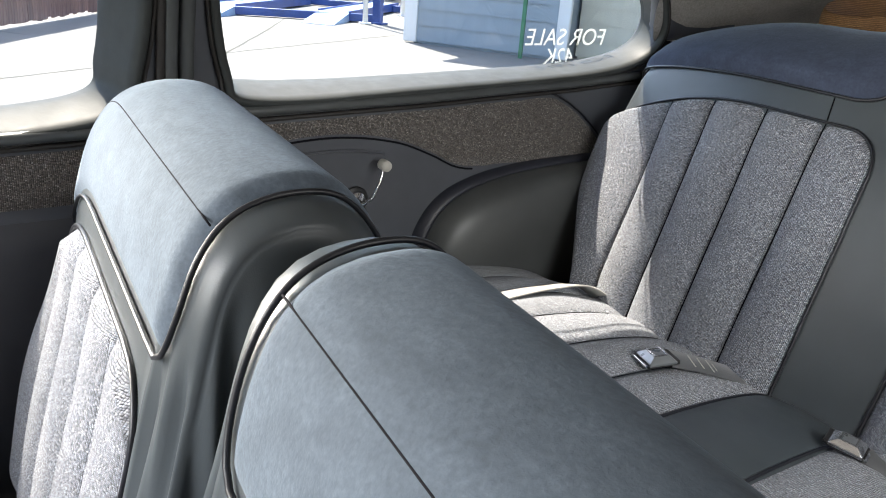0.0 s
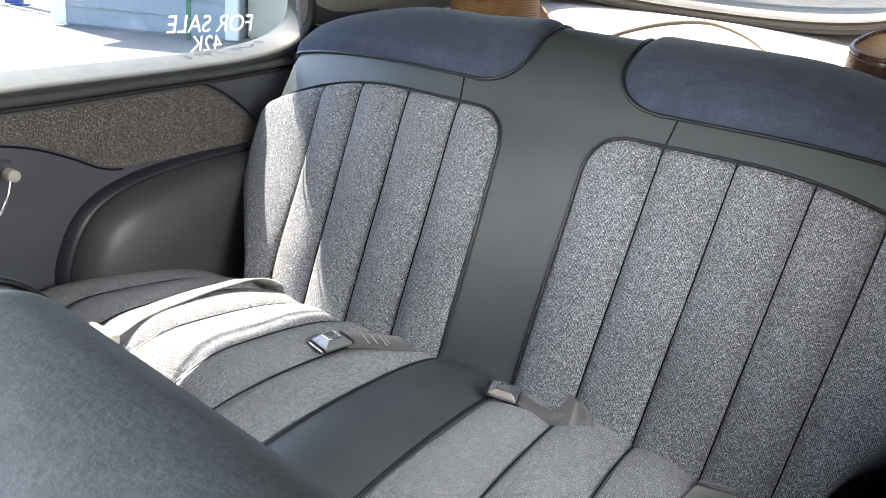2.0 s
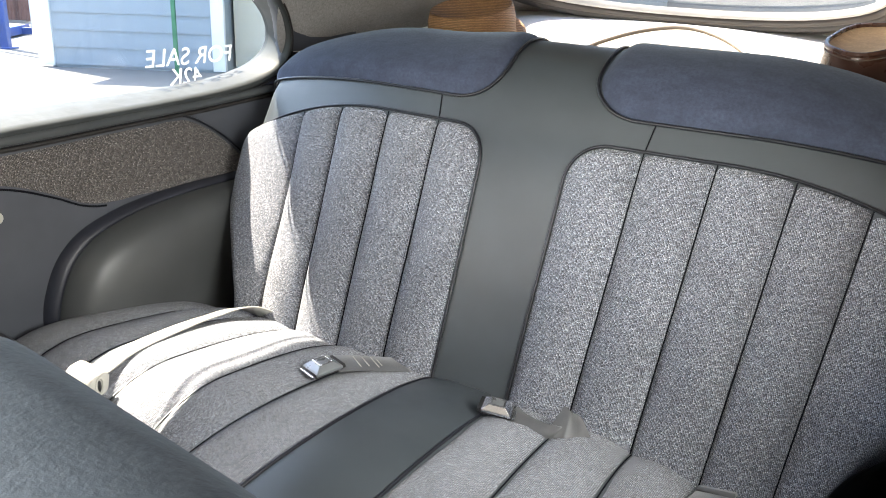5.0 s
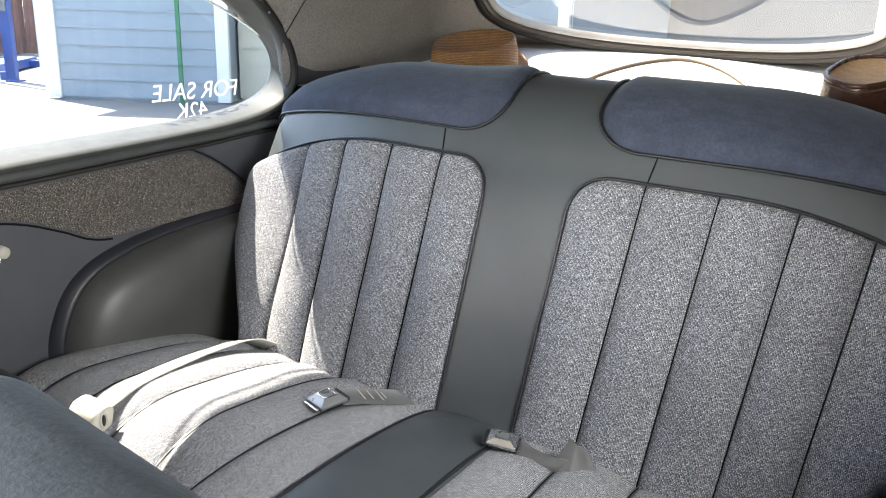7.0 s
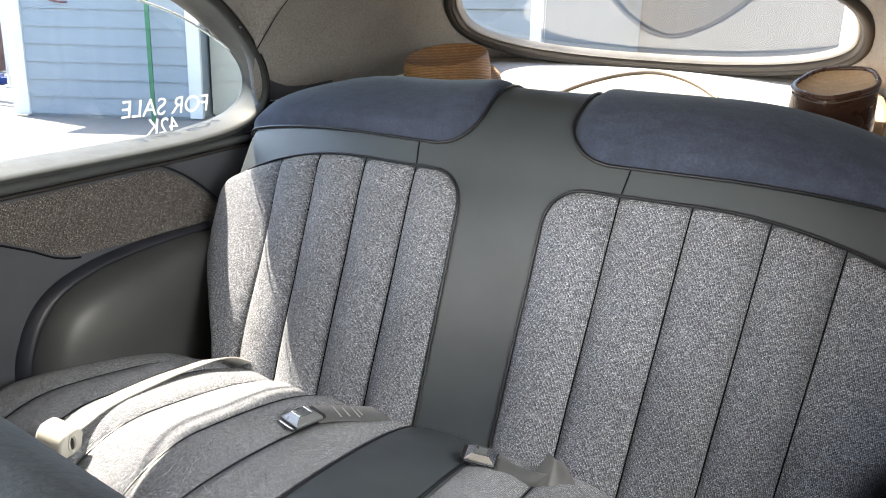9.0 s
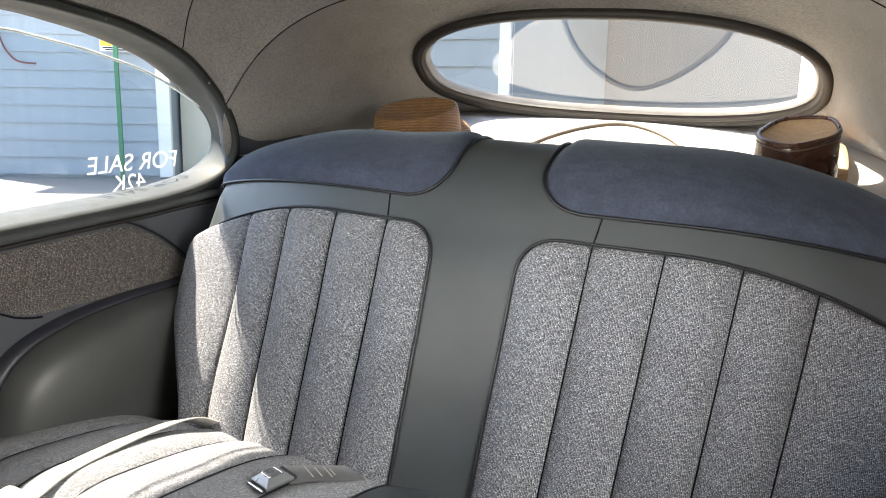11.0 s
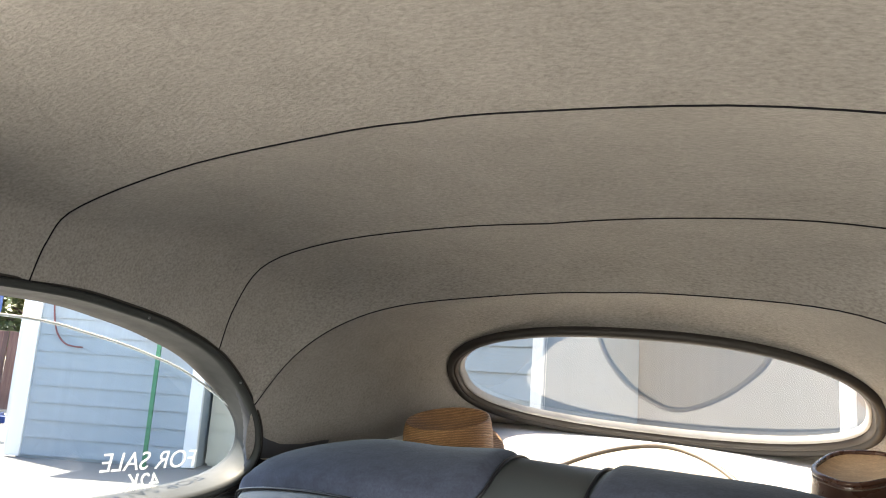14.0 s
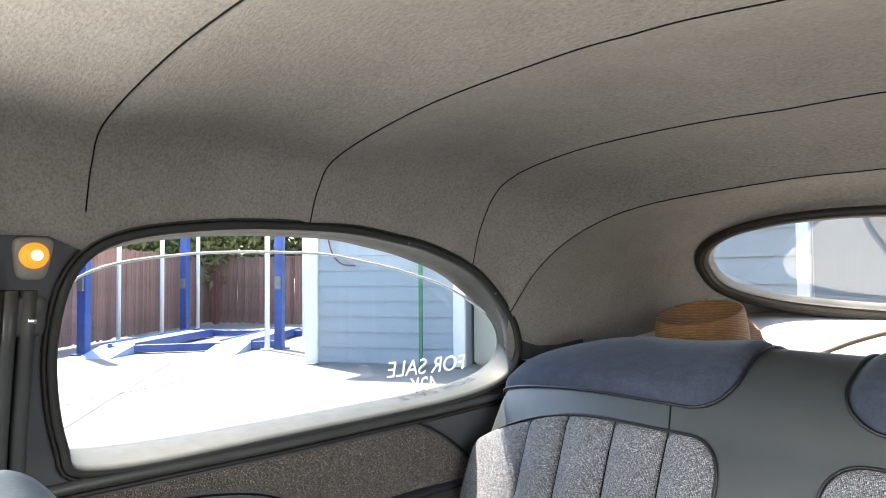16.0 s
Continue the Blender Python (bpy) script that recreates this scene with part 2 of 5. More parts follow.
SHELF_CLOTH = paint_material("pale_shelf_cloth", (0.56, 0.55, 0.54), 0.9, 0.05, 12.0, 0.00002)
SHELF_PANEL = paint_material("beige_shelf_panel", (0.33, 0.30, 0.26), 0.9, 0.1, 12.0, 0.00002)
TAUPE_PIPING = vinyl_material("taupe_piping", (0.14, 0.115, 0.09), 0.4)
CARPET = velour_material("charcoal_carpet", (0.03, 0.03, 0.033))
GLASS_TINTED = glass_material("tinted_glass", (0.75, 0.81, 0.85), 1.0, 0.07)
GLASS_REAR = glass_material("dusty_rear_glass", (0.66, 0.66, 0.645), 1.0, 0.105)
GLASS_EDGE = Mat("polished_glass_edge", (0.95, 0.97, 0.96), 0.12).m
WHITE_PAINT = paint_material("white_window_paint", (0.78, 0.78, 0.76), 0.6, 0.06)
wt = WHITE_PAINT.node_tree
thin_coat, both = wt.nodes.new("ShaderNodeBsdfTranslucent"), wt.nodes.new("ShaderNodeMixShader")
thin_coat.inputs["Color"].default_value = (0.7, 0.7, 0.68, 1)
both.inputs[0].default_value = 0.6
wt.links.new(wt.nodes["Principled BSDF"].outputs[0], both.inputs[1])
wt.links.new(thin_coat.outputs[0], both.inputs[2])
wt.links.new(both.outputs[0], wt.nodes["Material Output"].inputs["Surface"])
STRAW = straw_material("brown_straw", (0.10, 0.046, 0.018), (0.47, 0.25, 0.105))
TAN_SUEDE = velour_material("tan_suede", (0.50, 0.34, 0.20))
TAN_SUEDE.node_tree.nodes["Principled BSDF"].inputs["Sheen Tint"].default_value = (1.0, 0.85, 0.7, 1)
LEATHER = vinyl_material("dark_brown_leather", (0.065, 0.028, 0.018), 0.26)
AMBER = lamp_material()
BULB = bulb_material()

# ---- building helpers ----
CAR = Matrix.Translation((0, 0, 1.1)) @ Matrix.Rotation(radians(1.8), 4, "Y") @ Matrix.Translation((0, 0, -1.1))


def thing(name, label, category, group="", kind=""):
    ob = new(name)
    ob.empty_display_size = 0.05
    return tagged(ob, label, category, group, kind)


def part(name, bm, material, parent=None, label="", car=True, smooth=True):
    """Links bm as one mesh object under a thing or a part."""
    if car:
        bm.transform(CAR)
    bmesh.ops.recalc_face_normals(bm, faces=bm.faces)
    mesh = bpy.data.meshes.new(name)
    bm.to_mesh(mesh)
    bm.free()
    if smooth:
        mesh.polygons.foreach_set("use_smooth", [True] * len(mesh.polygons))
    mesh.materials.append(material)
    ob = new(name, mesh)
    ob.parent = parent
    if label:
        ob["label"] = label
    return ob


def sheet(fn, nu, nv, wrap_u=False, wrap_v=False, bm=None):
    """A grid of quads over fn(u, v), u and v from 0 to 1."""
    bm = bm or bmesh.new()
    cu, cv = nu + (not wrap_u), nv + (not wrap_v)
    g = [[bm.verts.new(fn(i / nu, j / nv)) for j in range(cv)] for i in range(cu)]
    for i in range(nu):
        for j in range(nv):
            a, b = g[i][j], g[(i + 1) % cu][j]
            c, d = g[(i + 1) % cu][(j + 1) % cv], g[i][(j + 1) % cv]
            bm.faces.new((a, b, c, d))
    return bm


def rings(loops, cap_a=False, cap_b=False, closed=True, bm=None):
    """Skins a row of loops of the same length."""
    bm = bm or bmesh.new()
    g = [[bm.verts.new(p) for p in loop] for loop in loops]
    n = len(g[0])
    for a, b in zip(g, g[1:]):
        for i in range(n if closed else n - 1):
            bm.faces.new((a[i], a[(i + 1) % n], b[(i + 1) % n], b[i]))
    if cap_a:
        bm.faces.new(g[0])
    if cap_b:
        bm.faces.new(g[-1])
    return bm


def tube(points, radius, sides=8, closed=False, bm=None, flat=1.0):
    """A round cord along points."""
    pts = [Vector(p) for p in points]
    n, loops, up = len(pts), [], None
    for i, p in enumerate(pts):
        a = pts[(i - 1) % n] if closed or i else p
        b = pts[(i + 1) % n] if closed or i < n - 1 else p
        d = (b - a).normalized()
        up = (up or d.orthogonal())
        up = (up - d * up.dot(d)).normalized()
        side = d.cross(up)
        r = radius(i / max(1, n - 1)) if callable(radius) else radius
        loops.append([p + r * (math.cos(k * math.tau / sides) * up + flat * math.sin(k * math.tau / sides) * side) for k in range(sides)])
    if closed:
        loops.append(loops[0])
    return rings(loops, not closed, not closed, bm=bm)


def spline(points, n, closed=False):
    """n points of a Catmull-Rom curve through points."""
    p = [Vector(q) for q in points]
    m = len(p)
    out = []
    spans = m if closed else m - 1
    for k in range(n):
        f = k / n * spans if closed else k / (n - 1) * spans
        i = min(int(f), spans - 1)
        t = f - i
        at = (lambda j: p[j % m]) if closed else (lambda j: p[max(0, min(m - 1, j))])
        a, b, c, d = at(i - 1), at(i), at(i + 1), at(i + 2)
        out.append(0.5 * ((2 * b) + (c - a) * t + (2 * a - 5 * b + 4 * c - d) * t * t + (3 * b - a - 3 * c + d) * t ** 3))
    return out


def box(x0, x1, y0, y1, z0, z1, bevel=0.0, bm=None, segments=2):
    own = bmesh.new()
    bmesh.ops.create_cube(own, size=1)
    own.transform(Matrix.Translation(((x0 + x1) / 2, (y0 + y1) / 2, (z0 + z1) / 2)) @ Matrix.Diagonal((x1 - x0, y1 - y0, z1 - z0, 1)))
    if bevel:
        bmesh.ops.bevel(own, geom=own.edges[:], offset=bevel, segments=segments, affect="EDGES", profile=0.5)
    if bm is None:
        return own
    tmp = bpy.data.meshes.new("tmp")
    own.to_mesh(tmp)
    own.free()
    bm.from_mesh(tmp)
    bpy.data.meshes.remove(tmp)
    return bm


def disc(radius, depth, sides=24, rim=0.25):
    """A rounded disc lying in x and y, its face up."""
    prof = [(0.001, 0), (radius * 0.96, 0), (radius, depth * rim), (radius, depth * (1 - rim)), (radius * 0.94, depth), (0.001, depth)]
    return rings([[Vector((r * math.cos(k * math.tau / sides), r * math.sin(k * math.tau / sides), z)) for k in range(sides)] for r, z in prof], True, True)


def smoothstep(a, b, x):
    t = min(1, max(0, (x - a) / (b - a)))
    return t * t * (3 - 2 * t)


def lerp(table, x):
    """Value at x of a table of (x, value) rows."""
    if x <= table[0][0]:
        return table[0][1]
    for (a, p), (b, q) in zip(table, table[1:]):
        if x <= b:
            return p + (q - p) * (x - a) / (b - a)
    return table[-1][1]

# ---- car body: side walls, windows, roof lining ----
WALL = -0.605


def wall_x(y, z):
    """The inside of the car's side, leaning in above the belt and towards the tail."""
    return WALL + 0.17 * max(z - 1.05, 0) + 0.18 * max(y - 0.15, 0) ** 2


def pane_x(y, z):
    return wall_x(y, z) - 0.085


QUARTER_IN = [(-.319, 1.058), (-.344, 1.191), (-.314, 1.298), (-.187, 1.335), (.009, 1.342), (.148, 1.331), (.247, 1.312),
              (.359, 1.262), (.452, 1.165), (.463, 1.082), (.343, 1.044), (-.006, 1.026), (-.272, 1.019)]
QUARTER_OUT = [(-.292, 1.055), (-.308, 1.182), (-.284, 1.283), (-.146, 1.319), (.067, 1.325), (.18, 1.312), (.28, 1.291),
               (.384, 1.253), (.508, 1.165), (.512, 1.092), (.38, 1.051), (.046, 1.033), (-.25, 1.029)]
# the frame's upper and rear edge stands close to the opening
QUARTER_IN = [(a + (c - a) * f, b + (d - b) * f) for (a, b), (c, d), f in zip(QUARTER_IN, QUARTER_OUT, (.1, .2, .4, .5, .5, .5, .45, .4, .25, .2, .1, 0, 0))]
DOOR_IN = [(-.435, 1.06), (-.425, 1.19), (-.455, 1.30), (-.60, 1.335), (-.80, 1.335), (-1.0, 1.315), (-1.12, 1.27),
           (-1.18, 1.20), (-1.20, 1.10), (-1.17, 1.02), (-.95, .985), (-.7, .985), (-.47, 1.005)]
DOOR_OUT = [(-.46, 1.065), (-.455, 1.18), (-.48, 1.28), (-.61, 1.315), (-.80, 1.317), (-.99, 1.30), (-1.10, 1.255),
            (-1.16, 1.19), (-1.17, 1.10), (-1.14, 1.035), (-.94, .998), (-.7, .998), (-.49, 1.017)]


def side_point(y, z, off=0.0, side=-1):
    return Vector((-side * (wall_x(y, z) + off), y, z))


def loop_yz(ctrl, n=96):
    return [(p.x, p.y) for p in spline([(a, b, 0) for a, b in ctrl], n, True)]


def grow(loop, d):
    """Pushes a loop of (y, z) outwards by d."""
    n, out = len(loop), []
    area = sum(loop[i][0] * loop[(i + 1) % n][1] - loop[(i + 1) % n][0] * loop[i][1] for i in range(n))
    s = 1 if area > 0 else -1
    for i in range(n):
        a, b = loop[i - 1], loop[(i + 1) % n]
        ty, tz = b[0] - a[0], b[1] - a[1]
        k = math.hypot(ty, tz) or 1
        out.append((loop[i][0] + s * d * tz / k, loop[i][1] - s * d * ty / k))
    return out


def on_rectangle(loop, y0, y1, z0, z1):
    """Where rays from the loop's middle through its points meet a rectangle."""
    cy, cz = sum(p[0] for p in loop) / len(loop), sum(p[1] for p in loop) / len(loop)
    out = []
    for y, z in loop:
        dy, dz = y - cy, z - cz
        k = min(((y1 if dy > 0 else y0) - cy) / dy if abs(dy) > 1e-6 else 9e9, ((z1 if dz > 0 else z0) - cz) / dz if abs(dz) > 1e-6 else 9e9)
        out.append((cy + dy * k, cz + dz * k))
    return out


def side_wall(side, inner, outer, y0, y1, z0, z1, name, label):
    """A length of the car's side with its window opening, reveal and sill."""
    sx = -side
    a, b = loop_yz(inner), loop_yz(outer)
    g1, g2 = grow(a, 0.004), grow(a, 0.012)
    rect = on_rectangle(g2, y0, y1, z0, z1)

    def ring(loop, off):
        return [Vector((sx * (wall_x(y, z) + off), y, z)) for y, z in loop]

    wall = part(name, rings([ring(rect, -0.05), ring(rect, 0.0)] + [
        [Vector((sx * (wall_x(y, z) - 0.0), y, z)) for y, z in [(p[0] + (q[0] - p[0]) * f, p[1] + (q[1] - p[1]) * f) for p, q in zip(rect, g2)]] for f in (0.3, 0.6, 0.85)]
        + [ring(g2, 0.0), ring(g1, -0.012), [Vector((sx * (pane_x(y, z) - 0.03), y, z)) for y, z in grow(b, 0.02)], ring(rect, -0.05)]), VINYL_SIDE, None, label)
    tagged(wall, label, "car side", "", "structure")
    frame_loops = [ring(grow(a, 0.011), 0.0005), ring(grow(a, 0.010), 0.007), ring(grow(a, 0.005), 0.010), ring(a, 0.008)]
    for f in (0.15, 0.4, 0.7, 0.95):
        frame_loops.append([Vector((sx * (wall_x(*p) * (1 - f) + pane_x(*q) * f + 0.004 * (1 - f)), p[0] + (q[0] - p[0]) * f, p[1] + (q[1] - p[1]) * f + 0.004 * math.sin(f * 3.1))) for p, q in zip(a, b)])
    frame_loops.append([Vector((sx * (pane_x(y, z) - 0.012), y, z)) for y, z in grow(b, 0.004)])
    part("window_frame", rings(frame_loops), GARNISH, wall, "satin grey painted window frame with a deep sill")
    gask = [Vector((sx * (wall_x(y, z) + 0.003), y, z)) for y, z in grow(a, 0.014)]
    part("window_seal", tube(gask, 0.003, 6, True), RUBBER, wall, "thin black seal round the frame")
    return wall


def pane(side, outer, drop, name):
    """A wound-down pane: its upper edge stands free below the opening's top."""
    sx = -side
    b = grow(loop_yz(outer), 0.012)
    zt = max(p[1] for p in b)

    def low(y, z):
        k = smoothstep(1.12, zt, z)
        return (y, z - drop * k)

    loop = [low(*p) for p in b]
    inn = [Vector((sx * pane_x(y, z), y, z)) for y, z in loop]
    cy, cz = sum(p[0] for p in loop) / len(loop), sum(p[1] for p in loop) / len(loop)
    bm = bmesh.new()
    mid = [[Vector((0, v.y + (cy - v.y) * f, v.z + (cz - v.z) * f)) for v in inn] for f in (0, 0.35, 0.7, 0.98)]
    for m in mid:
        for v in m:
            v.x = sx * pane_x(v.y, v.z)
    rings(mid, cap_b=True, bm=bm)
    p = tagged(part(name, bm, GLASS_TINTED), "blue-tinted window glass wound slightly down", "window glass", "", "structure")
    p.visible_shadow = False
    order = sorted(range(len(inn)), key=lambda i: inn[i].y)
    upper = [inn[i] for i in order if inn[i].z > max(1.14, cz)]
    part("glass_edge", tube([v + Vector((-0.0025 * sx, 0, 0)) for v in upper], 0.0022, 6), GLASS_EDGE, p, "bright polished upper edge")
    return p


wall_q = side_wall(-1, QUARTER_IN, QUARTER_OUT, -0.405, 0.66, 0.40, 1.385, "wall_west", "dark vinyl-covered rear quarter of the car with an oval side window")
wall_q2 = side_wall(1, QUARTER_IN, QUARTER_OUT, -0.405, 0.66, 0.40, 1.385, "wall_east", "dark vinyl-covered rear quarter of the car with an oval side window")
wall_d = side_wall(-1, DOOR_IN, DOOR_OUT, -1.45, -0.405, 0.40, 1.385, "door_1", "dark vinyl car door with its window in a grey frame")
wall_d2 = side_wall(1, DOOR_IN, DOOR_OUT, -1.45, -0.405, 0.40, 1.385, "door_2", "dark vinyl car door with its window in a grey frame")
pane(-1, QUARTER_OUT, 0.035, "window_1")
pane(-1, DOOR_OUT, 0.0, "window_2")

# small screws that hold the window frame
frame_line = [p for p in grow(loop_yz(QUARTER_IN), .004) if p[1] > 1.1]
for y in (.20, .40):
    py, pz = min(frame_line, key=lambda p: abs(p[0] - y) + (0 if p[1] > 1.2 or y > .4 else 1))
    head = disc(.0022, .0018, 12)
    head.transform(Matrix.Translation((wall_x(py, pz) + .0095, py, pz)) @ Matrix(((0, 0, 1, 0), (1, 0, 0, 0), (0, 1, 0, 0), (0, 0, 0, 1))))
    part("screw", head, STEEL, wall_q, "small screw in the window frame")

# pillar between door and quarter window: ribs and door seal
for y, r, mat, off, nm in ((-0.404, 0.006, RUBBER, 0.004, "door_seal"), (-0.392, 0.009, GARNISH_DARK, 0.004, "pillar_bead"), (-0.372, 0.010, GARNISH_DARK, 0.002, "pillar_bead")):
    pts = [side_point(y, 0.42 + 0.83 * k / 14, off) for k in range(15)]
    part(nm, tube(pts, r, 8), mat, wall_q)


# belt moulding under the window, and the trim panels below it
def belt(y):
    return lerp([(-1.5, 0.955), (-.45, 0.985), (-.31, 0.999), (0.0, 1.008), (.30, 1.022), (.46, 1.036)], y)


for side in (-1, 1):
    w, d = (wall_q, wall_d) if side < 0 else (wall_q2, wall_d2)
    for host, ya, yb in ((w, -0.36, 0.47), (d, -1.4, -0.42)):
        n = 26
        part("belt_moulding", tube([side_point(ya + (yb - ya) * k / n, belt(ya + (yb - ya) * k / n) + 0.004, 0.004, side) for k in range(n + 1)], 0.008, 8), GARNISH_DARK, host, "dark moulding along the belt line")
        part("belt_groove", tube([side_point(ya + (yb - ya) * k / n, belt(ya + (yb - ya) * k / n) - 0.009, 0.002, side) for k in range(n + 1)], 0.0035, 6), RUBBER, host)

SEAM = [(-1.5, .90), (-.9, .915), (-.45, .915), (-.36, .935), (-.25, .953), (-.147, .958), (-.05, .944), (.02, .918), (.075, .893), (.15, .886), (.40, .88)]


seam_curve = [(p.x, p.y) for p in spline([(a, b, 0) for a, b in SEAM], 160)]


def seam_z(y):
    return lerp(seam_curve, y)


def trim_panel(host, ya, yb, top, low, mat, lift, side, name, label):
    def fn(u, v):
        y = ya + (yb - ya) * u
        z = low(y) + (top(y) - low(y)) * v
        e = min(u, 1 - u) * (yb - ya), min(v, 1 - v) * max(0.002, top(y) - low(y))
        h = lift * smoothstep(0, 0.02, e[0]) * smoothstep(0, 0.02, e[1])
        return side_point(y, z, h - 0.001, side)
    return part(name, sheet(fn, 60, 20), mat, host, label)


def tweed_top(y):
    t = belt(y) - 0.012
    if y > 0.255:
        t = min(t, 1.011 - (y - 0.255) * 0.28 - (y - 0.255) ** 2 * 2.6)
    return t


for side in (-1, 1):
    w, d = (wall_q, wall_d) if side < 0 else (wall_q2, wall_d2)
    trim_panel(w, -0.365, 0.40, tweed_top, lambda y: seam_z(y), TWEED_SIDE, 0.007, side, "tweed_panel", "brown-grey tweed trim panel")
    trim_panel(d, -1.40, -0.415, lambda y: belt(y) - 0.012, lambda y: seam_z(y) - 0.02, TWEED_SIDE, 0.007, side, "tweed_panel", "brown-grey tweed trim panel")
    trim_panel(d, -1.40, -0.415, lambda y: seam_z(y) - 0.03, lambda y: 0.50, VINYL_DOOR, 0.012, side, "door_panel", "padded vinyl door panel, darkened in colour for its shade")
    part("seam", tube([side_point(-0.36 + k * 0.015, seam_z(-0.36 + k * 0.015), 0.001, side) for k in range(32)], 0.0016, 6), STITCH, w)
    part("seam", tube([side_point(-0.36 + k * 0.01, seam_z(-0.36 + k * 0.01) - 0.02, 0.0005, side) for k in range(30)], 0.0022, 6), VINYL_SIDE, w)
    part("seam", tube([side_point(0.255 + 0.14 * k / 8, 1.012 - 0.28 * 0.14 * k / 8 - 2.6 * (0.14 * k / 8) ** 2, 0.003, side) for k in range(9)], 0.0022, 6), PIPING, w)


def wheel_arch(side, host):
    """The padded wheel housing that swells out of the side beside the seat."""
    ctrl = [(.66, .45), (.66, .91), (.40, .900), (.24, .893), (.12, .878), (.04, .848), (-.004, .79), (-.018, .70), (.0, .45)]
    base = [(p.x, p.y) for p in spline([(a, b, 0) for a, b in ctrl], 64)]
    cy, cz = 0.36, 0.62

    def inset(d):
        return [(y + (cy - y) * d * (1.0 if y < .3 else 0.25), z + (cz - z) * d) for y, z in base]
    def loops(rows):
        return [[side_point(y, z, off, side) for y, z in inset(d)] for d, off in rows]
    # roll of the same vinyl, coloured dark for the shade on it
    part("housing_roll", rings(loops(((0, -0.02), (0.0, 0.002), (0.004, 0.008), (0.010, 0.013), (0.020, 0.017), (0.030, 0.019), (0.040, 0.018), (0.045, 0.012))), closed=False), VINYL_SHADED, host, "vinyl roll round the housing, its shade put into the colour")
    return part("wheel_housing", rings(loops(((0.038, 0.008), (0.040, 0.020), (0.046, 0.030), (0.060, 0.042), (0.085, 0.053), (0.12, 0.061), (0.18, 0.068), (0.28, 0.074), (0.45, 0.078), (0.85, 0.08))), cap_b=True, closed=False), VINYL_WARM, host, "padded charcoal vinyl wheel housing")


wheel_arch(-1, wall_q)
wheel_arch(1, wall_q2)


def profile_at(table, y):
    """Blends cross-sections given as (y, list of (x, z))."""
    if y <= table[0][0]:
        return table[0][1]
    for (a, p), (b, q) in zip(table, table[1:]):
        if y <= b:
            f = (y - a) / (b - a)
            return [(m[0] + (n[0] - m[0]) * f, m[1] + (n[1] - m[1]) * f) for m, n in zip(p, q)]
    return table[-1][1]


# half sections from the window's head to the middle of the roof, and the way each bow sweeps back at its crown
BOWS = [(-1.25, [(.50, 1.335), (.49, 1.365), (.46, 1.395), (.33, 1.425), (.16, 1.445), (0, 1.45)], 0.0),
        (-.90, [(.540, 1.345), (.53, 1.39), (.49, 1.432), (.33, 1.478), (.15, 1.502), (0, 1.51)], 0.0),
        (-.60, [(.546, 1.35), (.530, 1.402), (.492, 1.446), (.32, 1.493), (.13, 1.518), (0, 1.525)], 0.0),
        (-.318, [(.547, 1.345), (.530, 1.402), (.49, 1.446), (.315, 1.492), (.12, 1.517), (0, 1.524)], 0.0),
        (0.0, [(.548, 1.346), (.527, 1.397), (.481, 1.438), (.308, 1.482), (.11, 1.506), (0, 1.512)], 0.0),
        (.345, [(.551, 1.288), (.530, 1.359), (.477, 1.428), (.345, 1.466), (.165, 1.485), (0, 1.490)], 0.0),
        (.452, [(.556, 1.200), (.506, 1.287), (.432, 1.353), (.327, 1.396), (.15, 1.424), (0, 1.434)], 0.145)]


def bow_curve(k, n=48):
    y, half, sweep = BOWS[k]
    pts = spline([(-x, 0, z) for x, z in half] + [(x, 0, z) for x, z in half[-2::-1]], n + 1)
    return [Vector((p.x, y + sweep * (1 - min(1, abs(p.x) / half[0][0]) ** 2), p.z + 0.06 * max(0, p.x))) for p in pts]


bows = [bow_curve(k) for k in range(len(BOWS))]
roof_rows = []
for i in range(len(bows) - 1):
    for f in range(8):
        t = f / 8
        a, b, c, d = bows[max(0, i - 1)], bows[i], bows[i + 1], bows[min(len(bows) - 1, i + 2)]
        sag = 0.015 * math.sin(math.pi * t)
        row = []
        for p0, p1, p2, p3 in zip(a, b, c, d):
            q = 0.5 * ((2 * p1) + (p2 - p0) * t + (2 * p0 - 5 * p1 + 4 * p2 - p3) * t * t + (3 * p1 - p0 - 3 * p2 + p3) * t ** 3)
            row.append(q + Vector((0, 0, sag)))
        roof_rows.append(row)
roof_rows.append(bows[-1])
frame_top = sorted((p for p in grow(loop_yz(QUARTER_IN), 0.0155) if p[1] > 1.15), key=lambda p: p[0])
door_top = sorted((p for p in grow(loop_yz(DOOR_IN), 0.0155) if p[1] > 1.15), key=lambda p: p[0])


def lining_foot(p, side):
    """The lining's lower edge, tucked against the window frames."""
    z = min(p.z, lerp(frame_top, p.y) if p.y > -.34 else lerp(door_top, p.y) if -1.18 < p.y < -.44 else 1.314)
    z = max(z, 1.15) if p.y < .46 else p.z - .01
    return Vector((side * -(wall_x(p.y, z) + 0.005), p.y, z))


low = []
for row in roof_rows:
    a, b = row[0], row[-1]
    fa, fb = lining_foot(a, -1), lining_foot(b, 1)
    low.append([fa + Vector((-0.03, 0, 0.0)), fa, a.lerp(fa, .5)] + row + [b.lerp(fb, .5), fb, fb + Vector((0.03, 0, 0.0))])
ceiling = tagged(part("ceiling", rings(low, closed=False), HEADLINER), "warm grey cloth roof lining sewn in bands across the car", "roof lining", "", "structure")

# painted steel roof above the lining
skin_out = [[Vector((p.x * 1.035, p.y, p.z + .032)) for p in row] for row in roof_rows]
skin_in = [[Vector((p.x * 1.030, p.y, p.z + .028)) for p in row] for row in roof_rows]
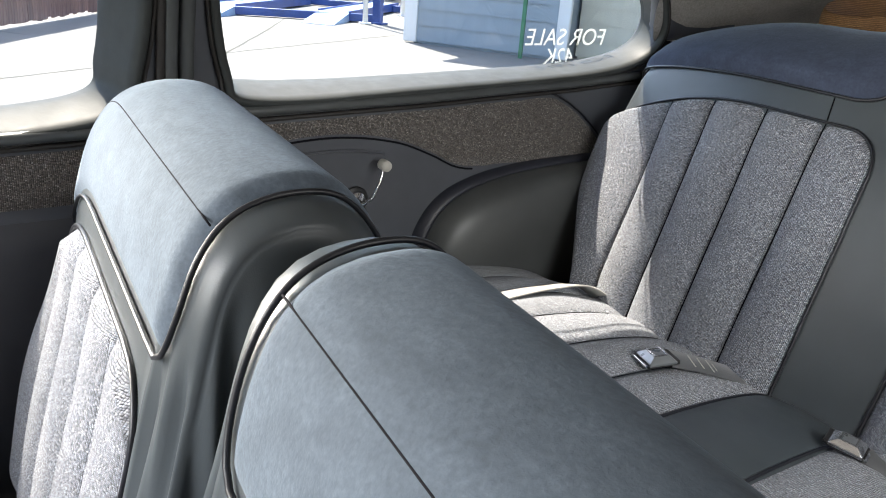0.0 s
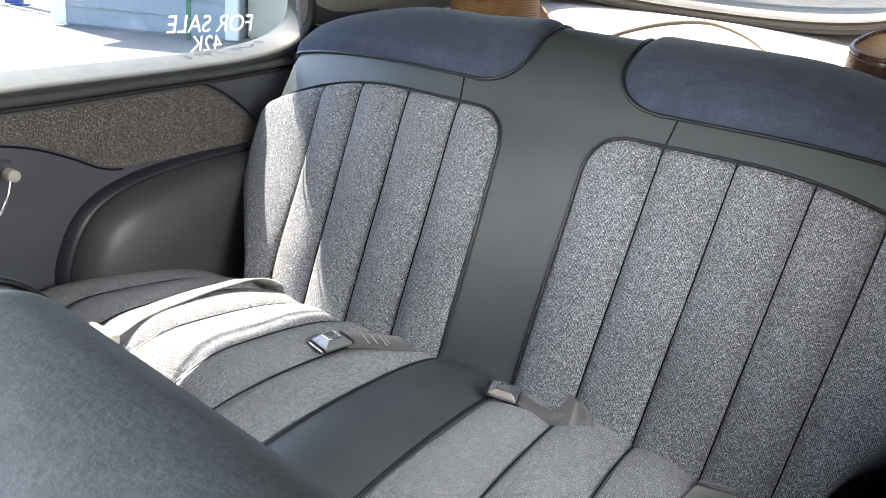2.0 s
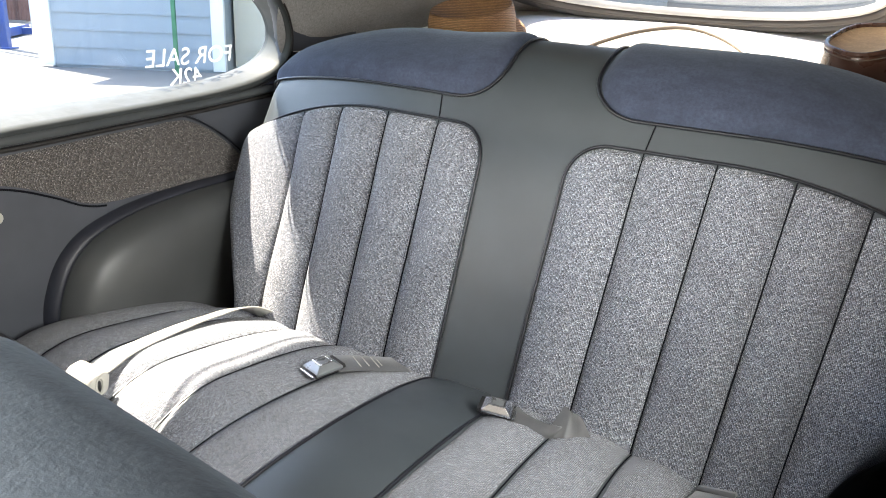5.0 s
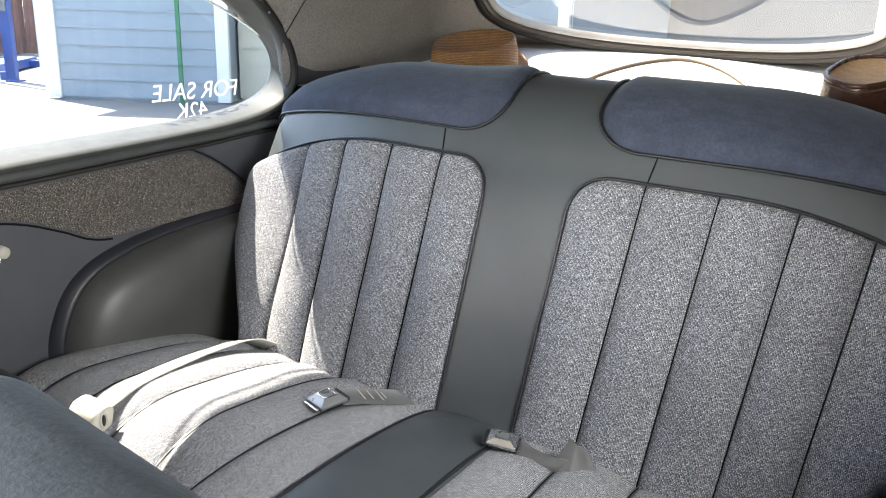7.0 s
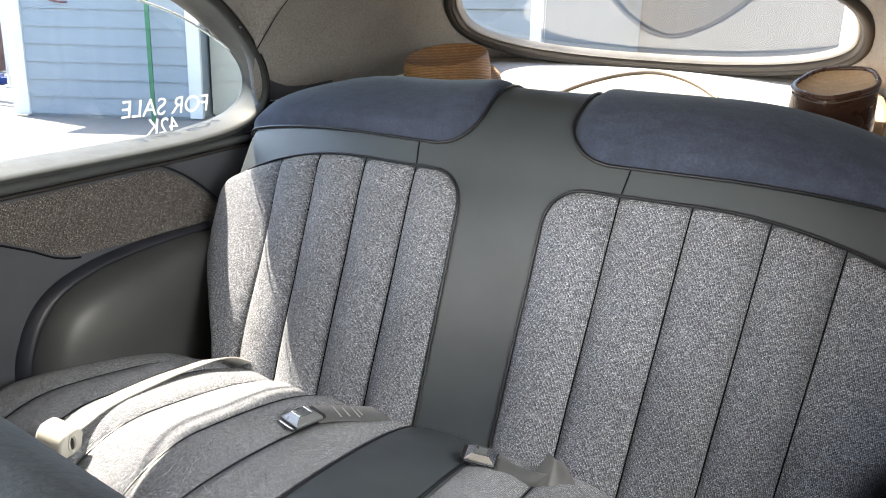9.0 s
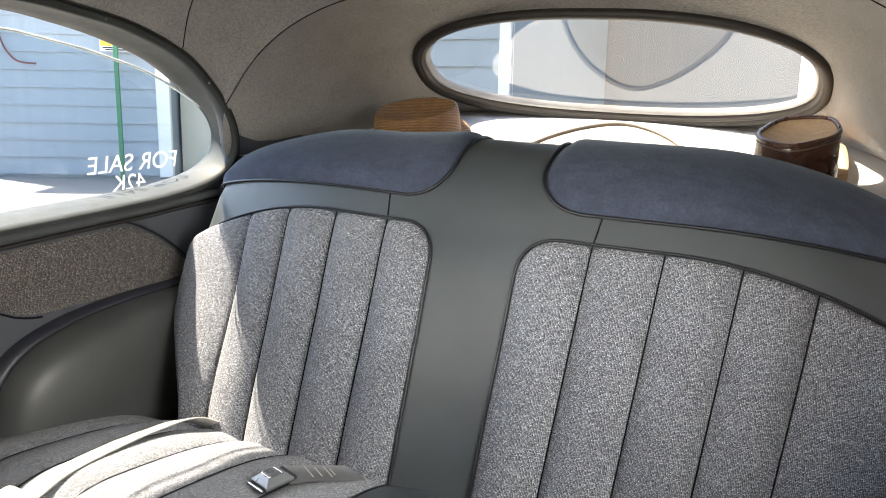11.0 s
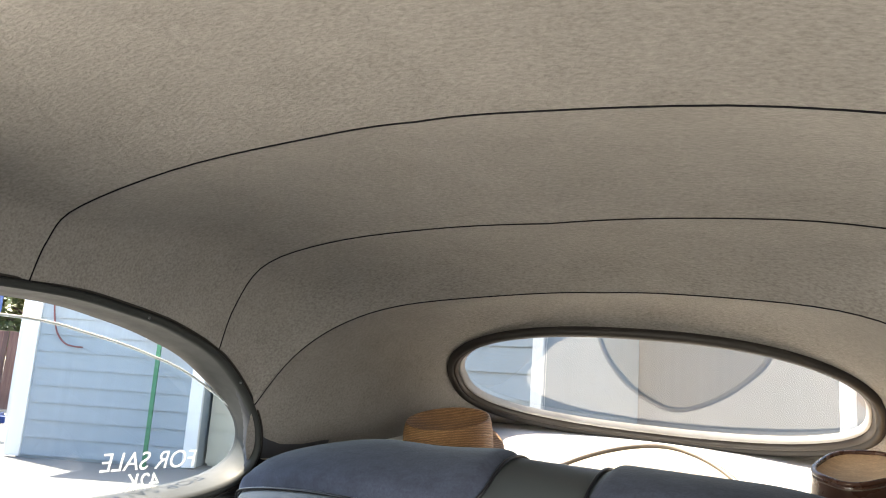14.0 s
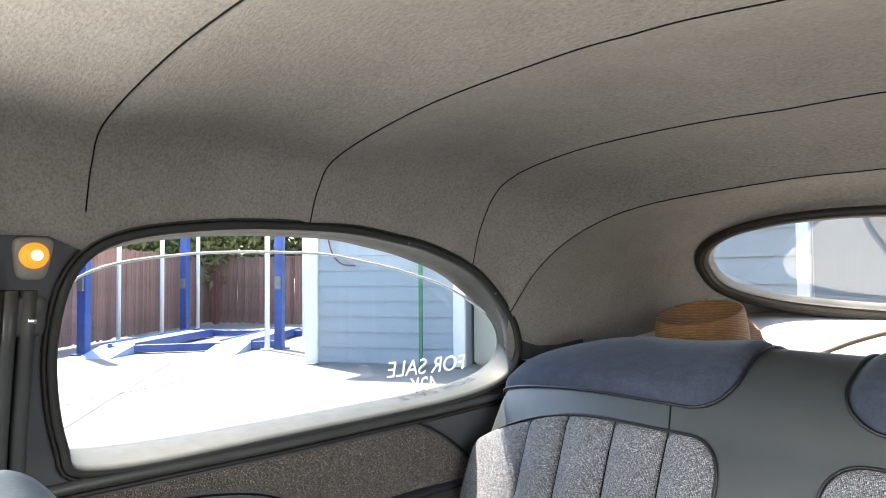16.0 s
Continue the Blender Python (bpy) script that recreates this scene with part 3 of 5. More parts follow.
roof_shell = rings([a + b[::-1] for a, b in zip(skin_out, skin_in)], True, True)
tagged(part("car_roof", roof_shell, GARNISH_DARK), "dark painted steel car roof", "car roof", "", "structure")

# rear window: an oval in a sloping plane
TILT = radians(50)


def rear_point(x, v, off=0.0):
    """x across, v up the slope of the rear window, off towards the cabin."""
    return Vector((x, 1.03 - v * math.sin(TILT) - off * math.cos(TILT) + -0.12 * x * x, 1.195 + v * math.cos(TILT) - off * math.sin(TILT)))


def rear_oval(d=0.0, n=96):
    out = []
    for k in range(n):
        a = -math.pi / 2 - k * math.tau / n
        c, s = math.cos(a), math.sin(a)
        ex = 2 / 2.35
        x = -0.010 + (0.402 + d) * math.copysign(abs(c) ** ex, c)
        v = 0.142 + (0.166 + d if s > 0 else 0.136 + d) * math.copysign(abs(s) ** (2 / 2.15 if s > 0 else 2 / 3.1), s)
        out.append((x, v))
    return out


def shell_loop(n=96):
    """The edge that joins the last bow with the shelf, starting at the shelf's middle."""
    left = [(0, 1.07, 1.185), (-.25, 1.06, 1.18), (-.46, .98, 1.16), (-.58, .84, 1.12), (-.605, .66, 1.09), (-.59, .50, 1.09)]
    crown = [tuple(p) for p in bows[-1][::6]]
    right = [(-x, y, z) for x, y, z in left[:0:-1]]
    return spline(left + crown + right, n, True)


outer_loop = shell_loop()
inner_loop = [rear_point(x, v) for x, v in rear_oval(0.0)]
skin = []
for f in (0, .1, .22, .36, .5, .64, .78, .9, 1.0):
    skin.append([a.lerp(b, f) + Vector((0, 0.03 * math.sin(math.pi * f), 0.022 * math.sin(math.pi * f) * (1 if a.z > 1.2 else 0.2))) for a, b in zip(outer_loop, inner_loop)])
rear_wall = tagged(part("wall_rear", rings(skin), HEADLINER), "warm grey cloth lining round the oval rear window", "roof lining", "", "structure")
part("window_seal", tube([rear_point(x, v, 0.006) for x, v in rear_oval(-0.001)], 0.0095, 8, True), RUBBER, rear_wall, "black rubber gasket")
part("window_frame", rings([[rear_point(x, v, o) for x, v in rear_oval(d)] for d, o in ((-0.004, 0.0), (-0.005, 0.009), (-0.008, 0.011), (-0.012, 0.010), (-0.016, 0.002), (-0.018, -0.014))]), TRIM_TAN, rear_wall, "taupe moulded inner window frame")
part("window_flange", rings([[rear_point(x, v, o) for x, v in rear_oval(d)] for d, o in ((-0.016, 0.000), (-0.018, 0.002), (-0.021, -0.002), (-0.024, -0.008), (-0.025, -0.0115))]), PALE_TRIM, rear_wall, "pale flange against the glass")
gl = bmesh.new()
for off in (-0.012,):
    rings([[rear_point(-0.010 + (x + 0.010) * s, 0.142 + (v - 0.142) * s, off) for x, v in rear_oval(-0.017)] for s in (1, .75, .5, .25, .02)], cap_b=True, bm=gl)
rear_glass = tagged(part("window_3", gl, GLASS_REAR), "clear oval rear window glass, slightly dusty", "window glass", "", "structure")
rear_glass.visible_shadow = False
part("joint_strip", box(-0.006, 0.006, 1.012, 1.03, 1.168, 1.19, 0.002), RUBBER, rear_wall, "black joint in the gasket")

# dark seal where the rear lining meets the shelf
for side in (-1, 1):
    part("lining_seal", tube(spline([(side * a, b - .004, c + .006) for a, b, c in ((.30, 1.052, 1.178), (.46, .975, 1.16), (.575, .845, 1.122), (.598, .66, 1.104), (.585, .52, 1.10))], 30), 0.0055, 7), RUBBER, rear_wall, "dark seal along the shelf")

# seams of the roof lining
for k in range(1, len(bows)):
    part("lining_seam", tube([p + Vector((0, 0, -0.0005)) for p in bows[k]], 0.0010, 6), STITCH, ceiling, "sewn seam")


# closing surfaces that stay behind the camera or below it
floor = tagged(part("floor", box(-.64, .64, -1.55, .60, .22, .26, 0.01), CARPET), "charcoal carpeted car floor", "floor", "", "structure")
tagged(part("wall_front", box(-.64, .64, -1.60, -1.50, .26, .98, 0.02), VINYL_SIDE), "dark dashboard wall below the windscreen", "dashboard", "", "structure")
tagged(part("wall_boot", box(-.64, .64, .62, .66, .26, 1.10, 0.01), VINYL_SIDE), "dark bulkhead behind the rear seat", "bulkhead", "", "structure")

# parcel shelf
def shelf_z(y):
    return lerp([(.5, 1.105), (.76, 1.108), (.82, 1.118), (.88, 1.136), (1.0, 1.190), (1.1, 1.20)], y)


shelf = tagged(part("parcel_shelf", sheet(lambda u, v: Vector(((u * 2 - 1) * lerp([(.5, .60), (.7, .605), (.85, .575), (1.0, .46), (1.1, .25)], .5 + .6 * v), .5 + .6 * v, shelf_z(.5 + .6 * v) + 0.002 * math.sin(u * 9) * math.sin(v * 5))), 40, 20), SHELF_CLOTH), "pale cloth-covered parcel shelf in the sun", "parcel shelf", "", "structure")
arch = spline([(-.178, .54, 0), (-.181, .66, 0), (-.180, .80, 0), (-.160, .875, 0), (-.112, .932, 0), (-.056, .970, 0), (0, .985, 0), (.056, .970, 0), (.112, .932, 0), (.160, .875, 0), (.180, .80, 0), (.181, .66, 0), (.178, .54, 0)], 60)
arch = [p + Vector((.022, 0, 0)) for p in arch]
arch3 = [Vector((p.x, p.y, shelf_z(p.y))) for p in arch]
mid = Vector((.022, .66, 0))
cover = thing("speaker_cover", "beige cloth speaker cover edged with taupe piping on the parcel shelf", "speaker cover")
part("cover_cloth", rings([[Vector((p.x + (mid.x - p.x) * s, p.y + (mid.y - p.y) * s, shelf_z(p.y + (mid.y - p.y) * s) + h)) for p in arch] for s, h in ((0, .001), (.03, .004), (.12, .006), (.45, .008), (.95, .008))], cap_b=True), SHELF_PANEL, cover)
part("cover_piping", tube([p + Vector((0, 0, .004)) for p in arch3], 0.005, 8), TAUPE_PIPING, cover, "taupe piping")

# ---- rear seat ----
BACK = [(.150, .62), (.19, .72), (.23, .82), (.272, .92), (.312, 1.02), (.333, 1.065), (.347, 1.097), (.364, 1.127), (.392, 1.152), (.43, 1.169), (.47, 1.174), (.51, 1.166), (.54, 1.146), (.553, 1.11), (.55, 1.0), (.53, .62)]
back_prof = [(p.x, p.y) for p in spline([(a, b, 0) for a, b in BACK], 241)]
back_len = [0.0]
for (a, b), (c, d) in zip(back_prof, back_prof[1:]):
    back_len.append(back_len[-1] + math.hypot(c - a, d - b))


def on_profile(prof, lens, w):
    i = int(np.searchsorted(lens, w))
    i = max(1, min(len(lens) - 1, i))
    f = (w - lens[i - 1]) / (lens[i] - lens[i - 1])
    return prof[i - 1][0] + (prof[i][0] - prof[i - 1][0]) * f, prof[i - 1][1] + (prof[i][1] - prof[i - 1][1]) * f


def back_at(x, w):
    y, z = on_profile(back_prof, back_len, w)
    a = abs(x)
    y += 0.15 * x * x * smoothstep(.56, .40, y)
    z -= 0.93 * max(0, a - .25) ** 2 * smoothstep(.74, .98, z)
    z -= 0.011 * smoothstep(.05, .22, -x) * smoothstep(1.10, 1.165, z)
    r = max(0, a - .50)
    return Vector((x, y + 1.2 * r * r * smoothstep(.5, .35, y), z))


def w_of_z(z):
    """Length along the front of the backrest at which the middle section reaches z."""
    for (a, b), l in zip(back_prof, back_len):
        if b >= z:
            return l
    return back_len[-1]


def back_pt(x, w, h=0.0):
    e = 0.003
    tw = back_at(x, w + e) - back_at(x, w - e)
    tx = back_at(x + e, w) - back_at(x - e, w)
    n = tx.cross(tw).normalized()
    return back_at(x, w) + n * h


rear_seat = thing("rear_seat", "grey pleated tweed rear bench with vinyl centre and velour pads", "car seat")


def edge_scale(w):
    """The backrest is widest at its shoulder and draws in towards the cushion."""
    return lerp([(0, .70), (w_of_z(.67), .74), (w_of_z(.74), .795), (w_of_z(.80), .865), (w_of_z(.86), .935), (w_of_z(.92), .990), (w_of_z(.98), 1.020), (w_of_z(1.03), 1.022), (w_of_z(1.07), 1.010), (w_of_z(1.10), 1.0)], w)


xs = [-.597 + 1.194 * k / 64 for k in range(65)]
body = []
ws = [back_len[-1] * k / 110 for k in range(111)]
for x in xs:
    k = max(0, (abs(x) - .515) / .082)
    body.append([back_pt(x * (1 + (edge_scale(w) - 1) * smoothstep(.40, .58, abs(x))), w, -0.004 * min(1, k * 3) - 0.065 * k ** 2.4) for w in ws])
seat_back = part("backrest", rings(body, True, True), VINYL, rear_seat, "charcoal vinyl backrest cover")

W_BOT, W_TOP = w_of_z(.67), w_of_z(1.057)
PLEATS = [.058, .152, .243, .335, .420, .576]


def pleat_x(x, v):
    """Seams draw together towards the seat."""
    return x * (0.925 + 0.075 * min(1, v)) if x > .1 else x


def inner_x(side, v):
    return .058 if side > 0 else .055 + .014 * v


def top_w(x, side=1, r=0.05):
    a = abs(x)
    fall = 0.0
    for d, q in ((a - inner_x(side, 1), r), (PLEATS[-1] - a, .085)):
        fall += q - math.sqrt(max(0, q * q - (q - min(q, max(0, d))) ** 2))
    return W_TOP - fall


def pleat(side, xa, xb, first, last):
    def fn(u, v):
        # columns crowd towards the seams, rows towards the top
        uu = 0.5 - 0.5 * math.cos(math.pi * u)
        vv = 1 - (1 - v) ** 1.6
        x0 = inner_x(side, vv) if first else pleat_x(xa, vv)
        x1 = (xb + .006) * edge_scale(W_BOT + (W_TOP - W_BOT) * vv) if last else pleat_x(xb, vv)
        x = x0 + (x1 - x0) * uu
        xt = (inner_x(side, 1) if first else xa) * (1 - uu) + xb * uu
        w = W_BOT + (top_w(xt, side) - W_BOT) * vv
        edge = math.sin(math.pi * uu) ** 0.58
        h = -0.003 + 0.021 * edge * (0.35 + 0.65 * smoothstep(0, 0.03, 1 - vv)) * smoothstep(-0.004, 0.006, 1 - vv)
        h += 0.0015 * noise.noise(Vector((side * x * 14, w * 9, 3)))
        if last:
            h = h * (1 - smoothstep(.75, 1, uu)) + 0.010 * smoothstep(.5, .75, uu) - 0.085 * max(0, (uu - .55) / .45) ** 2.6
        return back_pt(side * x, w, h)
    return part("pleat", sheet(fn, 14, 44), TWEED, seat_back)


for side in (-1, 1):
    for i in range(5):
        pleat(side, PLEATS[i], PLEATS[i + 1], i == 0, i == 4)
    edge = []
    for k in range(30):
        w = W_BOT + (top_w(inner_x(side, 1), side) - W_BOT) * k / 29
        edge.append((inner_x(side, k / 29) - 0.001, w))
    for k in range(1, 40):
        x = inner_x(side, 1) + (PLEATS[-1] - inner_x(side, 1)) * (0.5 - 0.5 * math.cos(math.pi * k / 39))
        edge.append((x, top_w(x, side) + 0.002))
    part("piping", tube([back_pt(side * x, w, 0.0022 - 0.03 * max(0, (x - .516) / .06) ** 2) for x, w in edge], 0.0022, 7), PIPING, seat_back, "dark navy piping")
    for xb in PLEATS[1:-1]:
        part("pleat_seam", tube([back_pt(side * pleat_x(xb, 1 - (1 - k / 30) ** 1.6), W_BOT + (top_w(xb) - W_BOT) * (1 - (1 - k / 30) ** 1.6), 0.0) for k in range(31)], 0.0010, 6), STITCH, seat_back)
    part("seam", tube([back_pt(side * (.152 + .006 * k / 8), W_TOP + (w_of_z(1.094) - W_TOP) * k / 8, 0.0004) for k in range(9)], 0.0011, 6), STITCH, seat_back)

W_PAD, W_PAD_END = w_of_z(1.095), back_len[-1] * 0.60


def pad_low(x):
    return W_PAD + 0.62 * max(0, abs(x) - .25) ** 2


def pad_in(w):
    t = min(1, max(0, (w - W_PAD) / 0.062))
    return 0.068 + 0.062 * (1 - math.sqrt(max(0, 1 - (1 - t) ** 2)))


for side in (-1, 1):
    def fn(u, v):
        vv = v ** 1.3
        w0 = W_PAD + (W_PAD_END - W_PAD) * vv
        xi, xo = pad_in(w0), .600
        uu = 0.5 - 0.5 * math.cos(math.pi * u)
        x = xi + (xo - xi) * uu
        w = pad_low(x) + (W_PAD_END - pad_low(x)) * vv
        e = min(uu * (xo - xi), (1 - uu) * (xo - xi) * 2.5, (w - pad_low(x)))
        h = -0.002 + 0.013 * smoothstep(-0.004, 0.022, e) - 0.08 * max(0, (x - .515) / .09) ** 2.4
        return back_pt(side * x, w, h)
    part("velour_pad", sheet(fn, 44, 34), VELOUR_SHADED, seat_back, "blue-grey velour head pad")
    cord = [(.598 - (.598 - .128) * k / 30, 0) for k in range(31)]
    cord = [(x, pad_low(x) - 0.001) for x, _ in cord]
    for k in range(1, 31):
        w = W_PAD + (W_PAD_END - W_PAD) * (k / 30) ** 1.5
        cord.append((pad_in(w) - 0.002, w))
    part("piping", tube([back_pt(side * x, w, 0.0025 - 0.08 * max(0, (x - .515) / .09) ** 2.4) for x, w in cord], 0.0024, 7), PIPING, seat_back, "dark navy piping")

# cushion
CUSH = [(.26, .66), (.235, .70), (.19, .727), (.13, .745), (.05, .757), (-.05, .765), (-.15, .765), (-.24, .752), (-.30, .722), (-.33, .67), (-.335, .55), (-.33, .40)]
cush_prof = [(p.x, p.y) for p in spline([(a, b, 0) for a, b in CUSH], 161)]
cush_len = [0.0]
for (a, b), (c, d) in zip(cush_prof, cush_prof[1:]):
    cush_len.append(cush_len[-1] + math.hypot(c - a, d - b))


def cush_at(x, w):
    y, z = on_profile(cush_prof, cush_len, w)
    return Vector((x, y, z - 0.40 * max(0, abs(x) - .32) ** 2 * smoothstep(.5, .7, z) - 0.028 * smoothstep(.14, .40, x) * smoothstep(.02, .20, y) - min(.12, 2.8 * max(0, -.02 - y) ** 2) * smoothstep(.13, .24, abs(x))))


def cush_pt(x, w, h=0.0):
    e = 0.003
    n = (cush_at(x, w + e) - cush_at(x, w - e)).cross(cush_at(x + e, w) - cush_at(x - e, w)).normalized()
    return cush_at(x, w) + (n if n.z > 0 or n.y < -0.5 else -n) * h


body = []
for k in range(161):
    x = -.59 + 1.18 * k / 160
    s = smoothstep(.55, .60, abs(x))
    body.append([cush_pt(x, cush_len[-1] * j / 60, -0.03 * s + 0.009 * max(0, 1 - (x / .066) ** 2) ** .7) for j in range(61)] + [Vector((x, .26, .40))])
cushion = part("seat_cushion", rings(body, True, True), VINYL, rear_seat, "charcoal vinyl cushion with a plain centre strip")
CPLEATS = [.056, .141, .225, .306, .386, .465, .592]


def spread(w):
    return 1.0 + 0.22 * w


def cush_pleat(side, xa, xb):
    def fn(u, v):
        uu = 0.5 - 0.5 * math.cos(math.pi * u)
        w = 0.02 + (cush_len[-1] - 0.12) * v
        x = (xa + (xb - xa) * uu) * (spread(w) if xb < .5 else spread(w) + (1 - spread(w)) * uu)
        h = -0.003 + 0.011 * math.sin(math.pi * uu) ** 0.55
        h += 0.0015 * noise.noise(Vector((side * x * 14, w * 9, 8)))
        return cush_pt(side * x, w, h)
    return part("pleat", sheet(fn, 14, 50), TWEED_FLAT, cushion)


for side in (-1, 1):
    for a, b in zip(CPLEATS, CPLEATS[1:]):
        cush_pleat(side, a, b)
    for xb in CPLEATS[1:-1]:
        part("pleat_seam", tube([cush_pt(side * xb * spread(w), w, 0.0) for w in [0.02 + (cush_len[-1] - 0.12) * k / 30 for k in range(31)]], 0.0010, 6), STITCH, cushion)
    part("piping", tube([cush_pt(side * CPLEATS[0] * spread(w), w, 0.003) for w in [0.02 + (cush_len[-1] - 0.12) * k / 40 for k in range(41)]], 0.0024, 7), PIPING, cushion, "dark navy piping")

# ---- front seats ----
FRONT = [(-.70, .44), (-.648, .72), (-.607, .88), (-.587, .965), (-.576, 1.02), (-.561, 1.062), (-.538, 1.086), (-.502, 1.094), (-.466, 1.086), (-.436, 1.050), (-.42, 1.0), (-.412, .93), (-.43, .44)]
front_prof = [(p.x, p.y) for p in spline([(a, b, 0) for a, b in FRONT], 201)]
front_len = [0.0]
for (a, b), (c, d) in zip(front_prof, front_prof[1:]):
    front_len.append(front_len[-1] + math.hypot(c - a, d - b))
FRONT_OUT = 0.60
END = [0.045]


def front_w(z, rising=True):
    order = range(len(front_prof)) if rising else range(len(front_prof) - 1, -1, -1)
    for i in order:
        if front_prof[i][1] >= z:
            return front_len[i]
    return front_len[-1]


SLANT = [0.0]


def front_at(a, w):
    """a: metres from the car's middle."""
    y, z = on_profile(front_prof, front_len, w)
    z -= 2.0 * max(0, a - .36) ** 2 * smoothstep(.70, 1.0, z)
    y += SLANT[0] * (a - .06)
    return Vector((a, y, z))


def front_pt(a, w, h=0.0):
    e = 0.003
    n = (front_at(a + e, w) - front_at(a - e, w)).cross(front_at(a, w + e) - front_at(a, w - e)).normalized()
    q = front_at(a, w) + n * h
    # the ends draw in to a rounded cap
    r = max(0.0, (END[0] + .05 - a) / .05) if a < .2 else max(0.0, (a - FRONT_OUT + .06) / .06)
    r = min(1.0, r)
    c = Vector((a, -.515 + SLANT[0] * (a - .06), .93))
    k = 0.26 * (1 - math.sqrt(max(0, 1 - r * r)))
    return Vector((q.x, q.y + (c.y - q.y) * k, q.z + (c.z - q.z) * k * 0.42))


def front_seat(side, slant, end, label):
    SLANT[0], END[0] = slant, end
    top = thing("front_seat", label, "car seat", "front seats")
    flip = Matrix.Translation((0.036 if side < 0 else 0.0, 0, 0)) @ Matrix.Diagonal((side, 1, 1, 1))

    def add(name, bm, mat, lab="", under=None):
        bm.transform(flip)
        return part(name, bm, mat, under or back, lab)
    cols = [END[0] + .05 * (1 - math.cos(math.pi / 2 * k / 20)) for k in range(21)] + [END[0] + .05 + (FRONT_OUT - END[0] - .11) * k / 24 for k in range(1, 24)] + [FRONT_OUT - .06 + .06 * math.sin(math.pi / 2 * k / 8) for k in range(9)]

    def gathers(a, w):
        """Upright folds in the vinyl beside the pleats."""
        z = on_profile(front_prof, front_len, w)[1]
        return .0035 * (math.sin(a * 270 + z * 9) + .5 * math.sin(a * 430 - z * 13)) * smoothstep(.105, .085, a) * smoothstep(1.03, .95, z)
    loops = [[front_pt(a, front_len[-1] * k / 90, gathers(a, front_len[-1] * k / 90)) for k in range(91)] for a in cols]
    def end_loop(f):
        out = []
        for p in loops[0]:
            q = Vector((p.x, -.53 + (p.y + .53) * f, p.z - .05 * (1 - f) * smoothstep(.9, 1.09, p.z)))
            gather = .0075 * (math.sin(q.y * 175 + q.z * 9) + .55 * math.sin(q.y * 290 - q.z * 15 + 1.2) + .8 * noise.noise(Vector((q.y * 60, q.z * 7, 2))))
            fold = gather * (1 - f ** 5) * smoothstep(1.06, .97, q.z)
            out.append(q + Vector((-.010 * (1 - f) ** .5 * (1 - f * .3) + fold, 0, 0)))
        return out
    cap = [end_loop(.04 + .93 * k / 34) for k in range(35)]
    back = add("backrest", rings(cap + loops, True, True), VINYL, "charcoal vinyl cover, wrinkled at the end", top)
    wa, wb = front_w(.99), front_w(1.0, False)
    a0, a1 = .067, FRONT_OUT - .012
    ridge = front_w(1.0935)

    def inner(w):
        t = (w - wa) / (wb - wa)
        k = 0.0
        if t < .2:
            k = .02 * (1 - math.sqrt(1 - (1 - t / .2) ** 2))
        return a0 + k

    def fn(u, v):
        w = wa + (wb - wa) * v
        uu = 0.5 - 0.5 * math.cos(math.pi * u)
        a = inner(w) + (a1 - inner(w)) * uu
        e = min(uu * (a1 - a0), (1 - uu) * (a1 - a0), (w - wa), (wb - w))
        h = -0.003 + 0.008 * smoothstep(-0.004, 0.02, e)
        return front_pt(a, w, h)
    pad = add("velour_pad", sheet(fn, 50, 60), VELOUR_LIT, "blue-grey velour pad over the top")
    seam = bmesh.new()
    tube([front_pt(a0 + .003 + (a1 - a0 - .02) * k / 30, ridge - 0.045, 0.0046) for k in range(31)], 0.0007, 6, bm=seam)
    add("seam", seam, STITCH, "sewn ridge seam")
    cord = [front_pt(a1 - (a1 - inner(wa)) * k / 24, wa - .001, 0.003) for k in range(25)] + [front_pt(inner(wa + (wb - wa) * k / 50) - 0.002, wa + (wb - wa) * k / 50, 0.003) for k in range(1, 51)]
    add("piping", tube(cord, 0.0020, 7), PIPING, "dark navy piping")
    at = min(range(60, len(loops[0])), key=lambda n: abs(loops[0][n].y + .485) + (0 if loops[0][n].z > 1.0 else 9))
    add("seam", tube([end_loop(f)[at] + Vector((-.0012, 0, 0)) for f in (.94, .86, .76, .64, .52, .4)], 0.0012, 6), STITCH, "sewn seam at the end")
    bounds = [.10, .195, .288, .38, .47, .575]
    zt = front_w(.955)
    zb = front_w(.62)
    for p, q in zip(bounds, bounds[1:]):
        def fp(u, v):
            uu = 0.5 - 0.5 * math.cos(math.pi * u)
            a = p + (q - p) * uu
            d = max(0, .05 - (a - .10))
            tw = zt - (.05 - math.sqrt(max(0, .0025 - d * d)))
            w = zb + (tw - zb) * v
            h = -0.002 + 0.014 * math.sin(math.pi * uu) ** .5 * (.35 + .65 * smoothstep(0, .03, 1 - v)) * smoothstep(-.004, .006, 1 - v)
            return front_pt(a, w, h)
        add("pleat", sheet(fp, 12, 24), TWEED)
    edge = [front_pt(.099, zb + (zt - .05 - zb) * k / 20, 0.002) for k in range(21)] + [front_pt(.10 + .05 * (1 - math.cos(math.pi / 2 * k / 8)), zt - .05 + .05 * math.sin(math.pi / 2 * k / 8), 0.002) for k in range(1, 9)] + [front_pt(.15 + .42 * k / 20, zt + .002, 0.002) for k in range(1, 21)]
    add("piping", tube(edge, 0.0024, 7), PIPING, "dark navy piping")
    cu = box(.05, .60, -1.14, -.64, .40, .63, 0.05, segments=4)
    add("seat_cushion", cu, TWEED, "grey tweed seat cushion", top)
    return top


front_seat(-1, 0.11, .045, "grey front seat, velour pad over its backrest, in the sun")
front_seat(1, -0.13, .026, "grey front seat, velour pad over its backrest, in shade")

